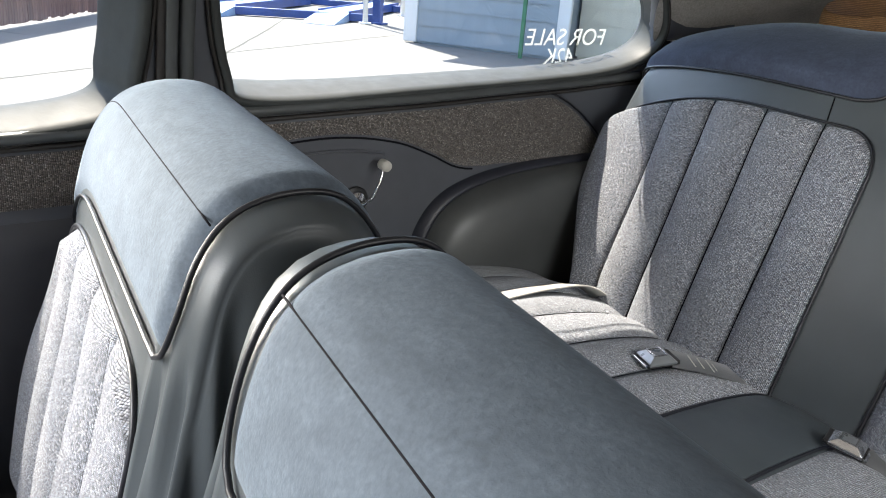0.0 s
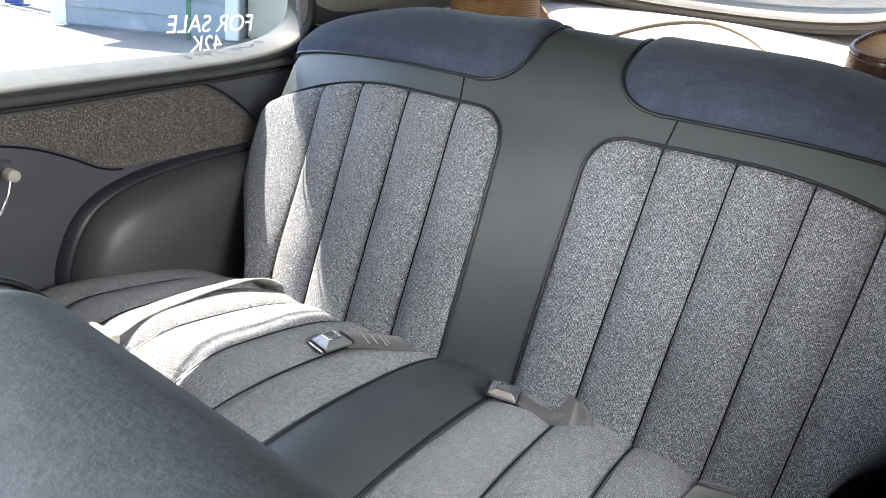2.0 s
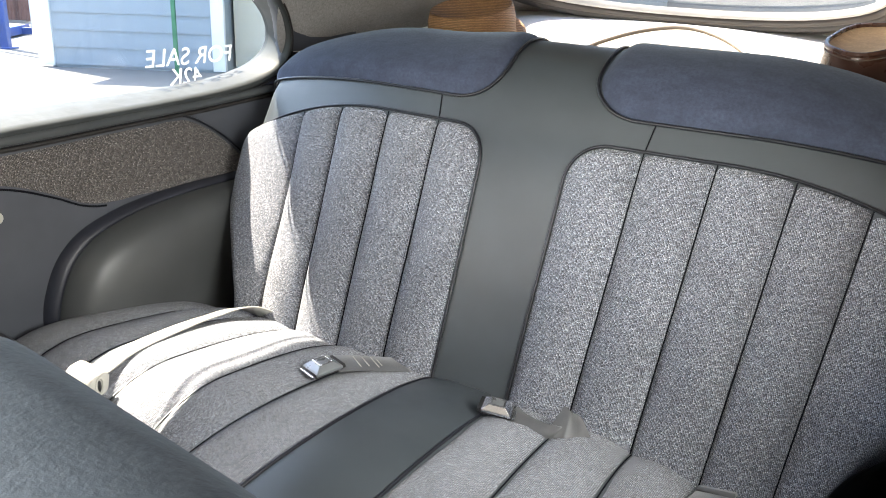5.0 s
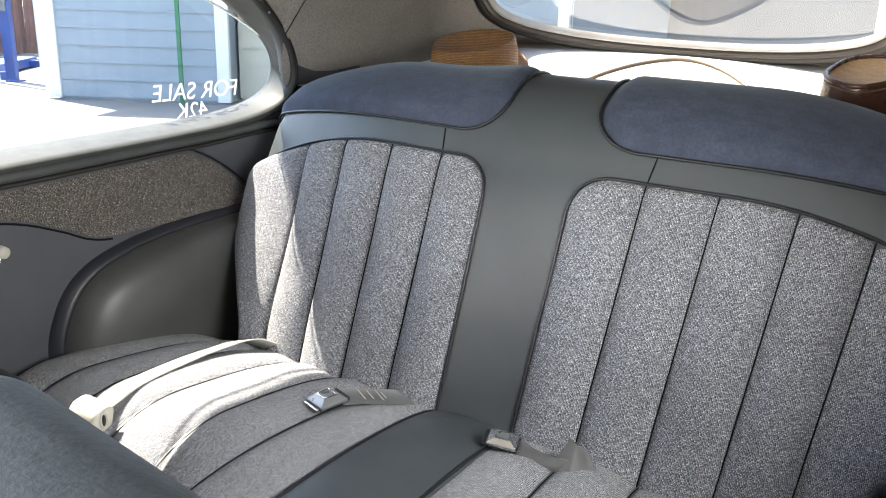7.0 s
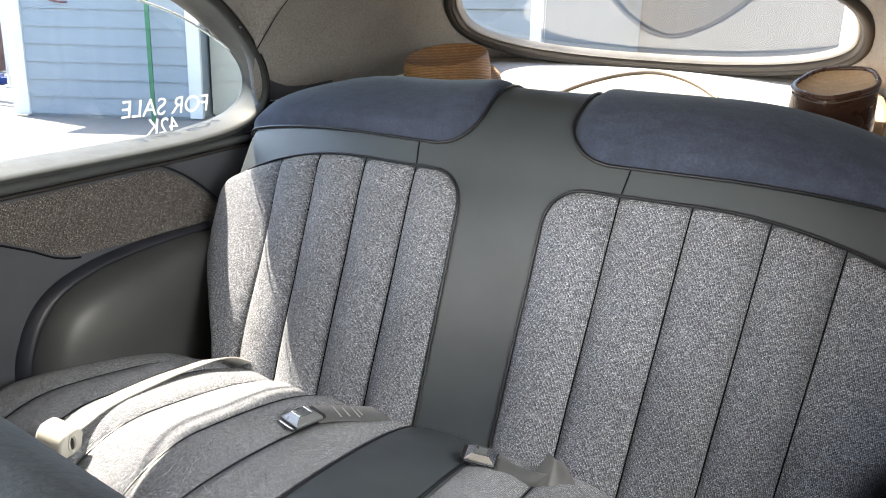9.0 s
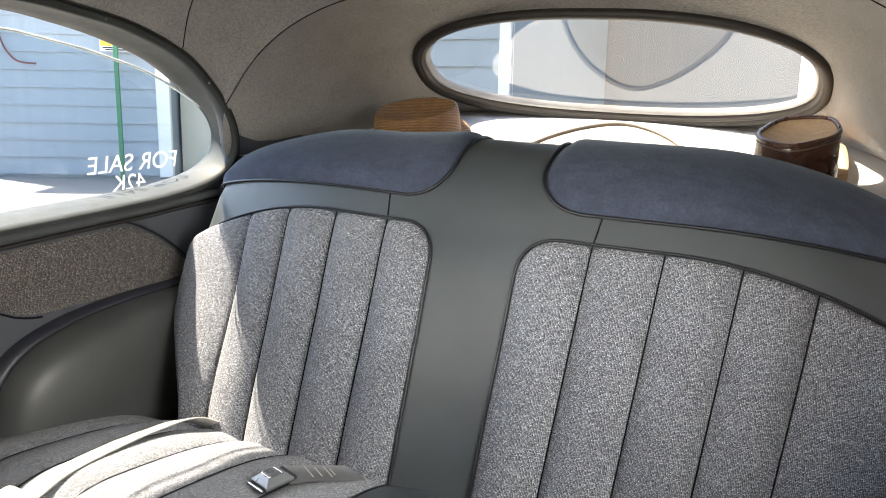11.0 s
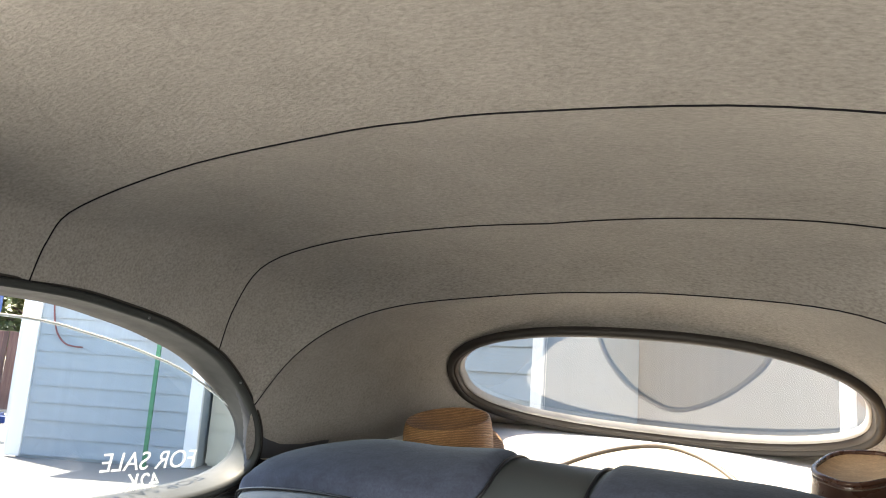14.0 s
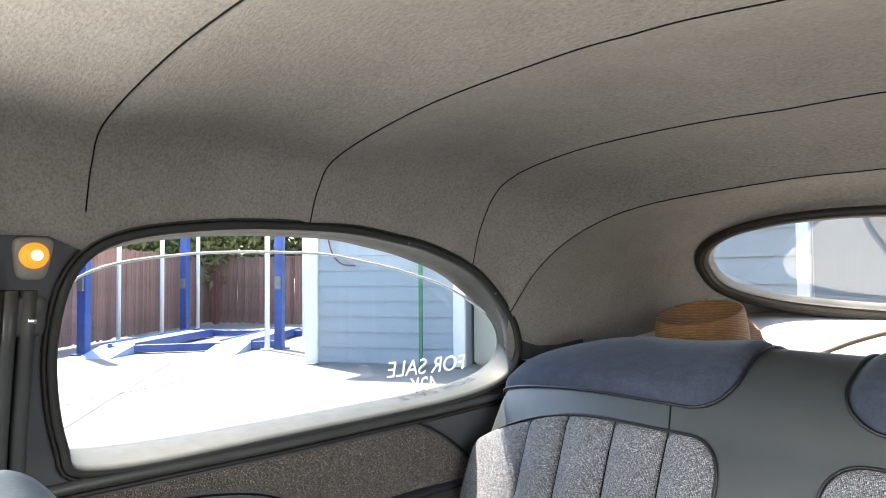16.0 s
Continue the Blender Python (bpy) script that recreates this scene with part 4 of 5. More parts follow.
# ---- small things in the car ----


def placed(name, bm, mat, parent, m, label="", smooth=True):
    bm.transform(m)
    return part(name, bm, mat, parent, label, smooth=smooth)


# window crank on the quarter panel
crank = thing("window_crank", "chrome window winder with a round knob on dark vinyl", "window crank")
wall_dir = Matrix(((0, 0, 1, 0), (1, 0, 0, 0), (0, 1, 0, 0), (0, 0, 0, 1)))


def on_wall(y, z, off):
    return Matrix.Translation((wall_x(y, z) + off, y, z)) @ wall_dir


placed("escutcheon", disc(.023, .005, 32), BLACK, crank, on_wall(-.119, .858, .0), "round dark plate")
placed("escutcheon_ring", disc(.016, .008, 32), CHROME, crank, on_wall(-.119, .858, .003), "bright inner ring")
placed("hub", disc(.0055, .022, 24), BLACK, crank, on_wall(-.119, .858, .004))
arm_pts = spline([(wall_x(0, .86) + .022, -.119, .858), (wall_x(0, .86) + .032, -.110, .868), (wall_x(0, .86) + .034, -.098, .892), (wall_x(0, .86) + .030, -.089, .915)], 16)
part("crank_arm", tube(arm_pts, lambda t: .0042 - .0014 * t, 10, flat=.6), CHROME, crank)
placed("knob", disc(.0085, .016, 24, .3), CREAM, crank, on_wall(-.087, .919, .022), "pale round knob")

# courtesy lamp and switch on the pillar
lamp = thing("courtesy_lamp", "lit amber courtesy lamp in a tapered grey housing on the pillar", "lamp")
hy, hz = -.372, 1.285


def taper(w0, w1, z0, z1, d, yc, base):
    """A rounded housing on the pillar, w0 wide below and w1 above."""
    def loop(s, off):
        pts = []
        for k in range(40):
            a = k * math.tau / 40
            c, q = math.cos(a), math.sin(a)
            yy = math.copysign(abs(c) ** .45, c)
            zz = math.copysign(abs(q) ** .45, q)
            z = (z0 + z1) / 2 + zz * (z1 - z0) / 2 * s
            w = w0 + (w1 - w0) * (z - z0) / (z1 - z0)
            y = yc + yy * w / 2 * s
            pts.append(Vector((wall_x(y, z) + base + off, y, z)))
        return pts
    return rings([loop(1.0, 0), loop(1.0, d * .6), loop(.94, d), loop(.6, d * 1.05), loop(.05, d * 1.06)], cap_b=True)


part("lamp_housing", taper(.031, .047, 1.262, 1.312, .011, hy, .0), GARNISH_PALE, lamp, "grey painted housing")
lens = [[Vector((wall_x(hy, 1.288) + .012 + .012 * math.sqrt(1 - r * r), hy + .0165 * r * math.cos(k * math.tau / 32), 1.291 + .0155 * r * math.sin(k * math.tau / 32))) for k in range(32)] for r in (1.0, .9, .75, .6, .39)]
part("lens", rings(lens), AMBER, lamp, "glowing amber lens")
core = [[Vector((wall_x(hy, 1.288) + .0125 + .012 * math.sqrt(1 - r * r), hy + .0165 * r * math.cos(k * math.tau / 32), 1.291 + .0155 * r * math.sin(k * math.tau / 32))) for k in range(32)] for r in (.40, .3, .17, .02)]
part("bulb_glow", rings(core, cap_b=True), BULB, lamp, "bright bulb behind the lens")
switch = thing("pillar_switch", "small dark switch plate with a chrome slider on the pillar", "switch")
part("switch_plate", taper(.036, .036, 1.195, 1.243, .008, -.370, .0), GARNISH_DARK, switch)
placed("slider", box(-.005, .005, -.003, .003, 0, .008, .001), CHROME, switch, on_wall(-.369, 1.214, .007))

# lettering painted on the outside of the quarter window, so it reads backwards from inside
def lettering(name, text, size, y_right, z_base, lean, label):
    cu = bpy.data.curves.new(name, "FONT")
    cu.body, cu.size, cu.extrude, cu.align_x = text, size, 0.0004, "LEFT"
    cu.offset = -0.0001
    tmp = bpy.data.objects.new("tmp_text", cu)
    scene.collection.objects.link(tmp)
    bpy.context.view_layer.update()
    mesh = bpy.data.meshes.new_from_object(tmp)
    bpy.data.objects.remove(tmp)
    bm = bmesh.new()
    bm.from_mesh(mesh)
    bpy.data.meshes.remove(mesh)
    for v in bm.verts:
        y = y_right - v.co.x
        z = z_base + v.co.y + lean * v.co.x
        v.co = Vector((pane_x(y, z) - 0.0062 - v.co.z, y, z))
    return tagged(part(name, bm, WHITE_PAINT, None, smooth=False), label, "lettering")


lettering("window_lettering", "FOR SALE", .0435, .450, 1.0805, -.02, "white painted words FOR SALE on the side window")
lettering("window_lettering", "42K", .0415, .385, 1.0445, -.02, "white painted price 42K on the side window")


# seat belts
def ribbon(points, width, across, thick=.0022):
    """A webbing band along points; across gives its sideways direction."""
    loops = []
    for k, p in enumerate(points):
        a = Vector(across(k / (len(points) - 1))).normalized() * width / 2
        d = (Vector(points[min(k + 1, len(points) - 1)]) - Vector(points[max(k - 1, 0)])).normalized()
        n = d.cross(a).normalized() * thick / 2
        loops.append([Vector(p) - a - n * .4, Vector(p) - a * .96 + n, Vector(p) + a * .96 + n, Vector(p) + a - n * .4, Vector(p) + a * .96 - n, Vector(p) - a * .96 - n])
    return rings(loops, True, True)


def cush_top(x, y, h=.0):
    for j in range(len(cush_prof)):
        if cush_prof[j][0] <= y:
            return cush_at(x, cush_len[j]) + Vector((0, 0, h + .010))
    return Vector((x, y, .74))


belt_l = thing("seat_belt", "pale lap belt with a cream housing on sunlit tweed", "seat belt", "rear seat belts")
pl = spline([cush_top(-.360, .228, .0), cush_top(-.376, .170, .012), cush_top(-.388, .10, .003), cush_top(-.386, .02, -.002), cush_top(-.378, -.05, -.001), cush_top(-.370, -.09, .006), cush_top(-.366, -.112, .014)], 40)
part("webbing", ribbon(pl, .034, lambda t: (1, .15 + .3 * t, .12 + .3 * (1 - t) ** 2)), WEB_PALE, belt_l, "pale grey webbing")
hm = Matrix.Translation(cush_top(-.362, -.120, .006)) @ pose(0, 0, 0, 6, 6, 4) @ Matrix.Scale(.88, 4)


def dee(x, grow_, zc=.014):
    """Outline of the housing's side: flat below, rounded above."""
    out = []
    for k in range(28):
        a = k * math.tau / 28
        c, q = math.cos(a), math.sin(a)
        yy = (.019 + grow_) * math.copysign(abs(c) ** .7, c) * (1.0 if q > 0 else .92)
        zz = (.019 + grow_) * math.copysign(abs(q) ** (.85 if q > 0 else .35), q) * (1.0 if q > 0 else .95)
        out.append(Vector((x, yy + .12 * zz, zc + zz)))
    return out


placed("housing", rings([dee(-.024, -.004), dee(-.023, -.001), dee(-.019, 0), dee(.019, 0), dee(.0235, -.0008), dee(.0245, -.003)], True, True), CREAM, belt_l, hm, "cream plastic retractor housing")
placed("slot_ring", tube([Vector((.0248, .006 * math.cos(k * math.tau / 24), .015 + .013 * math.sin(k * math.tau / 24))) for k in range(24)], .0013, 6, True), CREAM, belt_l, hm, "raised oval ring")
placed("slot", rings([[Vector((x, .0030 * math.cos(k * math.tau / 20), .015 + .0095 * math.sin(k * math.tau / 20))) for k in range(20)] for x in (.0235, .0252)], True, True), BLACK, belt_l, hm, "dark slot")
placed("hook", tube(spline([(-.016, -.012, .0), (-.020, -.026, -.004), (-.012, -.034, -.006), (-.004, -.026, -.006), (-.006, -.012, -.002)], 18), .0014, 6), CHROME, belt_l, hm, "bent wire hook")


def slab(w0, d0, z0, w1, d1, z1, r=.0012):
    """A block whose top is smaller than its foot, with crisp worn edges."""
    bm = bmesh.new()
    lo = [bm.verts.new((x * w0 / 2, y * d0 / 2, z0)) for x, y in ((-1, -1), (1, -1), (1, 1), (-1, 1))]
    hi = [bm.verts.new((x * w1 / 2, y * d1 / 2, z1)) for x, y in ((-1, -1), (1, -1), (1, 1), (-1, 1))]
    bm.faces.new(lo[::-1])
    bm.faces.new(hi)
    for k in range(4):
        bm.faces.new((lo[k], lo[(k + 1) % 4], hi[(k + 1) % 4], hi[k]))
    bmesh.ops.bevel(bm, geom=bm.edges[:], offset=r, segments=2, affect="EDGES", profile=0.5)
    return bm


def buckle(parent, m, skin=None):
    """Pyramid-topped buckle with a framed square button."""
    case = placed("buckle_case", slab(.054, .060, .004, .054, .060, .010), skin or STEEL, parent, m, "satin metal buckle case", False)
    placed("case_top", slab(.0525, .0585, .0098, .031, .033, .0195), skin or STEEL, case, m, "sloping satin top", False)
    placed("buckle_base", slab(.050, .064, .0, .050, .064, .0042), BLACK, case, m, "black under-plate", False)
    for x, y, w, d in ((0, -.0135, .030, .0035), (0, .0135, .030, .0035), (-.0135, 0, .0035, .024), (.0135, 0, .0035, .024)):
        placed("button_frame", slab(w, d, .019, w, d, .0212, .0006), CHROME, case, m @ Matrix.Translation((x, y, 0)), "chrome button frame", False)
    placed("press_button", slab(.0225, .0225, .019, .0215, .0215, .0203, .0005), STEEL, case, m, "square press button", False)
    placed("tongue_slot", slab(.042, .003, .0045, .042, .003, .0085, .0004), BLACK, case, m @ Matrix.Translation((0, -.0297, 0)), "dark tongue slot", False)
    placed("latch_lip", slab(.046, .007, .002, .046, .006, .0065, .001), CHROME, case, m @ Matrix.Translation((0, -.035, 0)), "chrome lip", False)
    placed("belt_loop", slab(.050, .010, .002, .046, .009, .010, .0015), BLACK, case, m @ Matrix.Translation((0, .0335, 0)), "black belt loop", False)


belt_c = thing("seat_belt", "grey lap belt with a square metal buckle on the tweed cushion", "seat belt", "rear seat belts")
m1 = Matrix.Translation(cush_top(-.150, .072, .001)) @ pose(0, 0, 0, 3, 0, -18) @ Matrix.Scale(.66, 4)
buckle(belt_c, m1)
pc = spline([cush_top(-.146, .090, .005), cush_top(-.132, .115, .004), cush_top(-.110, .150, .002), cush_top(-.098, .19, .0)], 20)
part("webbing", ribbon(pc, .046, lambda t: (.8, -.5, .0)), WEB, belt_c, "grey webbing")

for k, (f, wide) in enumerate(((.42, .030), (.50, .026), (.58, .030), (.66, .018))):
    p, q = pc[int(f * 19)], pc[int(f * 19) + 1]
    run = (q - p).normalized()
    side_ = Vector((.8, -.5, 0)).normalized()
    line = bmesh.new()
    lift = Vector((0, 0, .0021))
    rings([[p + lift + side_ * x * wide / 2 + run * y for x, y in ((-1, -.001), (1, -.001), (1, .001), (-1, .001))], [p + lift * 1.25 + side_ * x * wide / 2 + run * y for x, y in ((-1, -.001), (1, -.001), (1, .001), (-1, .001))]], True, True, bm=line)
    part("label_line", line, CREAM, belt_c, "pale worn printed line", smooth=False)

belt_m = thing("seat_belt", "grey lap belt twisted behind a chrome buckle on the vinyl centre", "seat belt", "rear seat belts")
m2 = Matrix.Translation(cush_top(.077, .126, .004)) @ pose(0, 0, 0, 0, 0, 14) @ pose(0, 0, 0, 10, 4, 0) @ pose(0, 0, 0, 0, 0, 90) @ Matrix.Diagonal((.50, .62, .62, 1))
buckle(belt_m, m2, CHROME)
pm = spline([cush_top(.094, .130, .006), cush_top(.104, .128, .002), cush_top(.118, .128, -.002), cush_top(.134, .124, -.003), cush_top(.152, .130, -.003)], 24)
part("webbing", ribbon(pm, .024, lambda t: (.25 + .3 * t, .9 - .3 * t, .30 + .5 * t)), WEB, belt_m, "twisted grey webbing")


def belt_fold(u, v, off):
    """Webbing that rises from the crease, folded to a peak."""
    foot = cush_top(.140 + .054 * u, .126 + .026 * u, -.008)
    peak = cush_top(.149 + .022 * u, .160 + .006 * u, .027 - .010 * u)
    p = foot.lerp(peak, v)
    bow = .008 * math.sin(math.pi * min(1, u * 1.25)) * (1 - .5 * v) + .005 * v * (1 - v) * math.sin(4 * u)
    return p + Vector((.3, -1, .25)) * (bow + off)


fold = sheet(lambda u, v: belt_fold(u, v, .0), 14, 12)
sheet(lambda u, v: belt_fold(u, v, -.0022), 14, 12, bm=fold)
part("webbing_fold", fold, WEB, belt_m, "peaked fold of grey webbing")

belt_r = thing("seat_belt", "grey lap belt hanging over the tweed cushion", "seat belt", "rear seat belts")
pr = spline([cush_top(.338, .180, .002), cush_top(.337, .14, .003), cush_top(.335, .09, .002), cush_top(.334, .0, .002), cush_top(.332, -.12, .002)], 30)
part("webbing", ribbon(pr, .040, lambda t: (1, .25, .0)), WEB, belt_r, "grey webbing")
part("stitched_end", ribbon([cush_top(.3375, .165, .006), cush_top(.337, .145, .0065)], .041, lambda t: (1, .25, 0), .004), WEB, belt_r, "sewn fold of webbing")


# hats on the shelf
def hat(label, x, y, z, tip, yaw, side_mat, top_mat, brim_mat, crown_h, rx, ry, hollow, corners, behind):
    top = thing("hat", label, "hat", "hats on the shelf")
    base = Matrix.Translation((x, y, z)) @ pose(0, 0, 0, tip, 0, 0) @ pose(0, 0, 0, 0, 0, yaw)
    n = 60

    def ring(r, h, curl=0.0, lean=0.0):
        out = []
        for k in range(n):
            a = k * math.tau / n
            q = r * (1 + corners * math.cos(5 * a + .6))
            out.append(Vector((rx * q * math.cos(a), ry * q * math.sin(a), h + curl * abs(math.cos(a)) ** 3 + lean * math.cos(a))))
        return out

    def flap(r, h, curl=0.0):
        """The brim, wide behind and turned up there against the sloping shelf."""
        out = []
        for k in range(n):
            a = k * math.tau / n
            back = max(0.0, math.sin(a + radians(yaw)))
            q = r * (1 + corners * math.cos(5 * a + .6))
            out.append(Vector((rx * (1 + (q - 1) * .36) * math.cos(a), ry * q * math.sin(a) * (1 + behind * (r - 1) * back), h + curl * abs(math.cos(a)) ** 3 + .030 * (r - 1) * back)))
        return out
    placed("brim", rings([flap(.98, .004), flap(1.25, .002), flap(1.5, .002), flap(1.67, .003), flap(1.67, .006), flap(1.5, .006), flap(1.25, .006), flap(.98, .009)]), brim_mat, top, base, "curled brim")
    lean = .004
    placed("crown", rings([ring(1.0, .004), ring(1.0, .03), ring(.985, .06, 0, lean * .5), ring(.965, crown_h * .85, 0, lean), ring(.94, crown_h - .004, 0, lean), ring(.915, crown_h, 0, lean), ring(.89, crown_h - .001, 0, lean), ring(.875, crown_h - .006, 0, lean)]), side_mat, top, base, "crown of the hat")
    placed("crown_top", rings([ring(.885, crown_h - .003, 0, lean), ring(.84, crown_h - hollow * .30, 0, lean), ring(.74, crown_h - hollow * .55, 0, lean), ring(.5, crown_h - hollow * .85, 0, lean), ring(.2, crown_h - hollow), ring(.02, crown_h - hollow)], cap_b=True), top_mat, top, base, "hollowed crown top")
    return top, base


hat("brown woven straw hat on the parcel shelf", -.340, .775, 1.122, 12, 20, STRAW, STRAW, STRAW, .082, .087, .104, .040, .0, .25)
hat2, hb = hat("dark brown leather hat with a tan crown top", .360, .775, 1.118, 15, -12, LEATHER, TAN_SUEDE, TAN_SUEDE, .092, .061, .088, .012, .035, .45)


def rim(r, h):
    return [Vector((.061 * r * (1 + .035 * math.cos(5 * k * math.tau / 60 + .6)) * math.cos(k * math.tau / 60), .088 * r * (1 + .035 * math.cos(5 * k * math.tau / 60 + .6)) * math.sin(k * math.tau / 60), h + .004 * math.cos(k * math.tau / 60))) for k in range(60)]


placed("leather_rim", tube(rim(.93, .0905), .004, 8, True), LEATHER, hat2, hb, "dark leather rim")
placed("rim_stitching", tube(rim(.958, .083), .0009, 6, True), TAUPE_PIPING, hat2, hb, "pale stitching")
placed("hat_band", rings([rim(1.008, .004), rim(1.018, .007), rim(1.016, .030), rim(1.004, .033)]), LEATHER, hat2, hb, "dark leather band")
placed("band_buckle", box(-.008, .008, -.0935, -.088, .012, .030, .001), BLACK, hat2, hb, "dark buckle on the band")

# ---- outside ----
def plain(name, bm, mat, parent=None, label="", smooth=False):
    return part(name, bm, mat, parent, label, False, smooth)


def concrete_material():
    m = Mat("pale_concrete", (0.45, 0.43, 0.40), 0.9)
    big, fine = m.noise(0.6, 4), m.noise(22, 4, 0.7)
    m.color(m.ramp(m.math("ADD", m.math("MULTIPLY", big, 0.6), m.math("MULTIPLY", fine, 0.4)), [(0.3, (0.16, 0.150, 0.136)), (0.5, (0.208, 0.196, 0.180)), (0.72, (0.255, 0.242, 0.222))]))
    m.bump(fine, 0.003, 0.5)
    return m.m


def siding_material(name, color):
    m = Mat(name, color, 0.55)
    streak = m.noise(3, 4, 0.6, (6, 6, 0.6))
    m.color(m.ramp(streak, [(0.3, tuple(c * .95 for c in color)), (0.7, tuple(min(1, c * 1.04) for c in color))]))
    m.bump(m.noise(8, 3, 0.6, (0.2, 0.2, 3)), 0.002, 0.2)
    return m.m


def wood_material():
    m = Mat("red_brown_fence_wood", (0.16, 0.07, 0.045), 0.85)
    grain = m.noise(9, 4, 0.65, (5, 5, 0.4))
    col = m.ramp(grain, [(0.3, (0.15, 0.075, 0.06)), (0.55, (0.26, 0.14, 0.11)), (0.75, (0.36, 0.21, 0.165))])
    tone = m.ramp(m.random(), [(0, (0.75, 0.75, 0.75)), (1, (1.25, 1.2, 1.15))])
    m.color(m.mix(1.0, col, tone, "MULTIPLY"))
    m.bump(grain, 0.004, 0.6)
    return m.m


def leaf_material():
    m = Mat("sunlit_leaves", (0.07, 0.11, 0.03), 0.6)
    isl = m.t.nodes.new("ShaderNodeNewGeometry").outputs["Random Per Island"]
    m.color(m.ramp(isl, [(0, (0.06, 0.085, 0.022)), (0.5, (0.13, 0.155, 0.05)), (1, (0.23, 0.23, 0.09))]))
    m.set(Subsurface_Weight=0.0)
    return m.m


CONCRETE = concrete_material()
SIDING = siding_material("pale_blue_siding", (0.30, 0.345, 0.375))
SIDING_BEIGE = siding_material("beige_siding", (0.62, 0.58, 0.47))
WHITE_TRIM = siding_material("white_trim", (0.78, 0.78, 0.76))
LIFT_BLUE = paint_material("blue_lift_paint", (0.03, 0.075, 0.27), 0.4, 0.2, 4.0)
RAMP_BLUE = paint_material("worn_pale_blue_plate", (0.24, 0.36, 0.55), 0.5, 0.2, 4.0)
GREEN_PAINT = paint_material("green_post_paint", (0.05, 0.20, 0.10), 0.5)
YELLOW = paint_material("yellow_sign", (0.6, 0.45, 0.06), 0.5)
RED = paint_material("red_hose", (0.20, 0.06, 0.055), 0.5)
WOOD = wood_material()
BARK = paint_material("bark", (0.10, 0.07, 0.05), 0.9, 0.3, 8, 0.01)
LEAVES = leaf_material()
JOINT = Mat("dirty_joint", (0.10, 0.095, 0.085), 0.95).m
ROOFING = paint_material("grey_roofing", (0.16, 0.155, 0.15), 0.9, 0.2, 6)

g = sheet(lambda u, v: Vector((-900 + 1800 * u, -900 + 1800 * v, 0)), 12, 12)
ground = tagged(plain("ground", g, CONCRETE), "pale sunlit concrete yard", "ground", "", "structure")


def strip(a, b, w, z=0.004):
    a, b = Vector((*a, z)), Vector((*b, z))
    n = Vector((-(b - a).y, (b - a).x, 0)).normalized() * w / 2
    k = 14
    bm = bmesh.new()
    row = []
    for i in range(k + 1):
        p = a.lerp(b, i / k) + Vector((noise.noise(Vector((i * 1.7, a.x, 0))), noise.noise(Vector((i * 1.3, a.y, 5))), 0)) * .03
        row.append((bm.verts.new(p - n), bm.verts.new(p + n)))
    for (p, q), (r, s) in zip(row, row[1:]):
        bm.faces.new((p, q, s, r))
    return bm


for a, b, w in (((-5.0, 0.4), (-11.5, 4.6), .03), ((-11.5, 4.6), (-13.6, 5.9), .03), ((-3.6, -6), (-8.9, 3.0), .02), ((-8.9, 3.0), (-10.9, 6.6), .025), ((-16, -2), (-10.5, 1.0), .03)):
    plain("yard_joint", strip(a, b, w), JOINT, ground, "dark joint in the concrete")


def sided_house(name, label, corner, along, length, depth, height, mat, exposure, trims, roof=True, lap=.004):
    """A building with lapped boards on the side that faces the yard."""
    a = Vector(along).normalized()
    n = Vector((a.y, -a.x))
    top = thing(name, label, "building")
    m = Matrix(((a.x, -n.x, 0, corner[0]), (a.y, -n.y, 0, corner[1]), (0, 0, 1, 0), (0, 0, 0, 1)))
    core_ = box(0.02, length - .02, .03, depth, 0, height, 0)
    core_.transform(m)
    plain("wall", core_, mat, top)
    rows = int(height / exposure)
    tmp = bmesh.new()
    rings([[Vector((0, -lap, 0)), Vector((0, .03, 0)), Vector((0, .03, exposure * 1.02)), Vector((0, .014, exposure * 1.02))], [Vector((length, -lap, 0)), Vector((length, .03, 0)), Vector((length, .03, exposure * 1.02)), Vector((length, .014, exposure * 1.02))]], True, True, bm=tmp)
    bmesh.ops.recalc_face_normals(tmp, faces=tmp.faces)
    mesh = bpy.data.meshes.new("siding_board")
    tmp.to_mesh(mesh)
    tmp.free()
    mesh.materials.append(mat)
    for k in range(rows):
        ob = new("siding_board", mesh)
        ob.parent = top
        ob.matrix_basis = m @ Matrix.Translation((0, 0, k * exposure + .04))
    for x, w in trims:
        t = box(x - w / 2, x + w / 2, -.03, .05, 0.02, height, .008)
        t.transform(m)
        plain("corner_trim", t, WHITE_TRIM, top, "white corner board")
    if roof:
        r = box(-.35, length + .3, -.45, depth + .3, height, height + .14, .02)
        r.transform(m)
        plain("roof", r, ROOFING, top, "grey roof with an overhang")
    return top, m


shed, shed_m = sided_house("shed", "pale blue lapped-board shed with white corner boards in the yard", (-9.95, 6.27), (1.95, 1.06), 2.43, 4.0, 3.0, SIDING, .235, ((-.02, .22), (2.40, .18)))
side_house, _ = sided_house("side_building", "beige lapped-board building beyond the shed", (-8.065, 7.947), (1.95, 1.06), 4.1, 4.0, 3.0, SIDING_BEIGE, .235, ((4.0, .2),))
back_house, _ = sided_house("back_building", "pale blue-white lapped-board building behind the car", (-5.4, 7.6), (1, 0.02), 12.0, 4.0, 3.4, siding_material("grey_siding", (0.25, 0.255, 0.26)), .2, ((.02, .2),), False, -.011)
corner_house, _ = sided_house("corner_building", "pale blue lapped-board building with a white corner board behind the car", (-3.45, 4.86), (1, 0), 1.69, 2.70, 3.2, SIDING, .2, ((1.645, .09),), True)
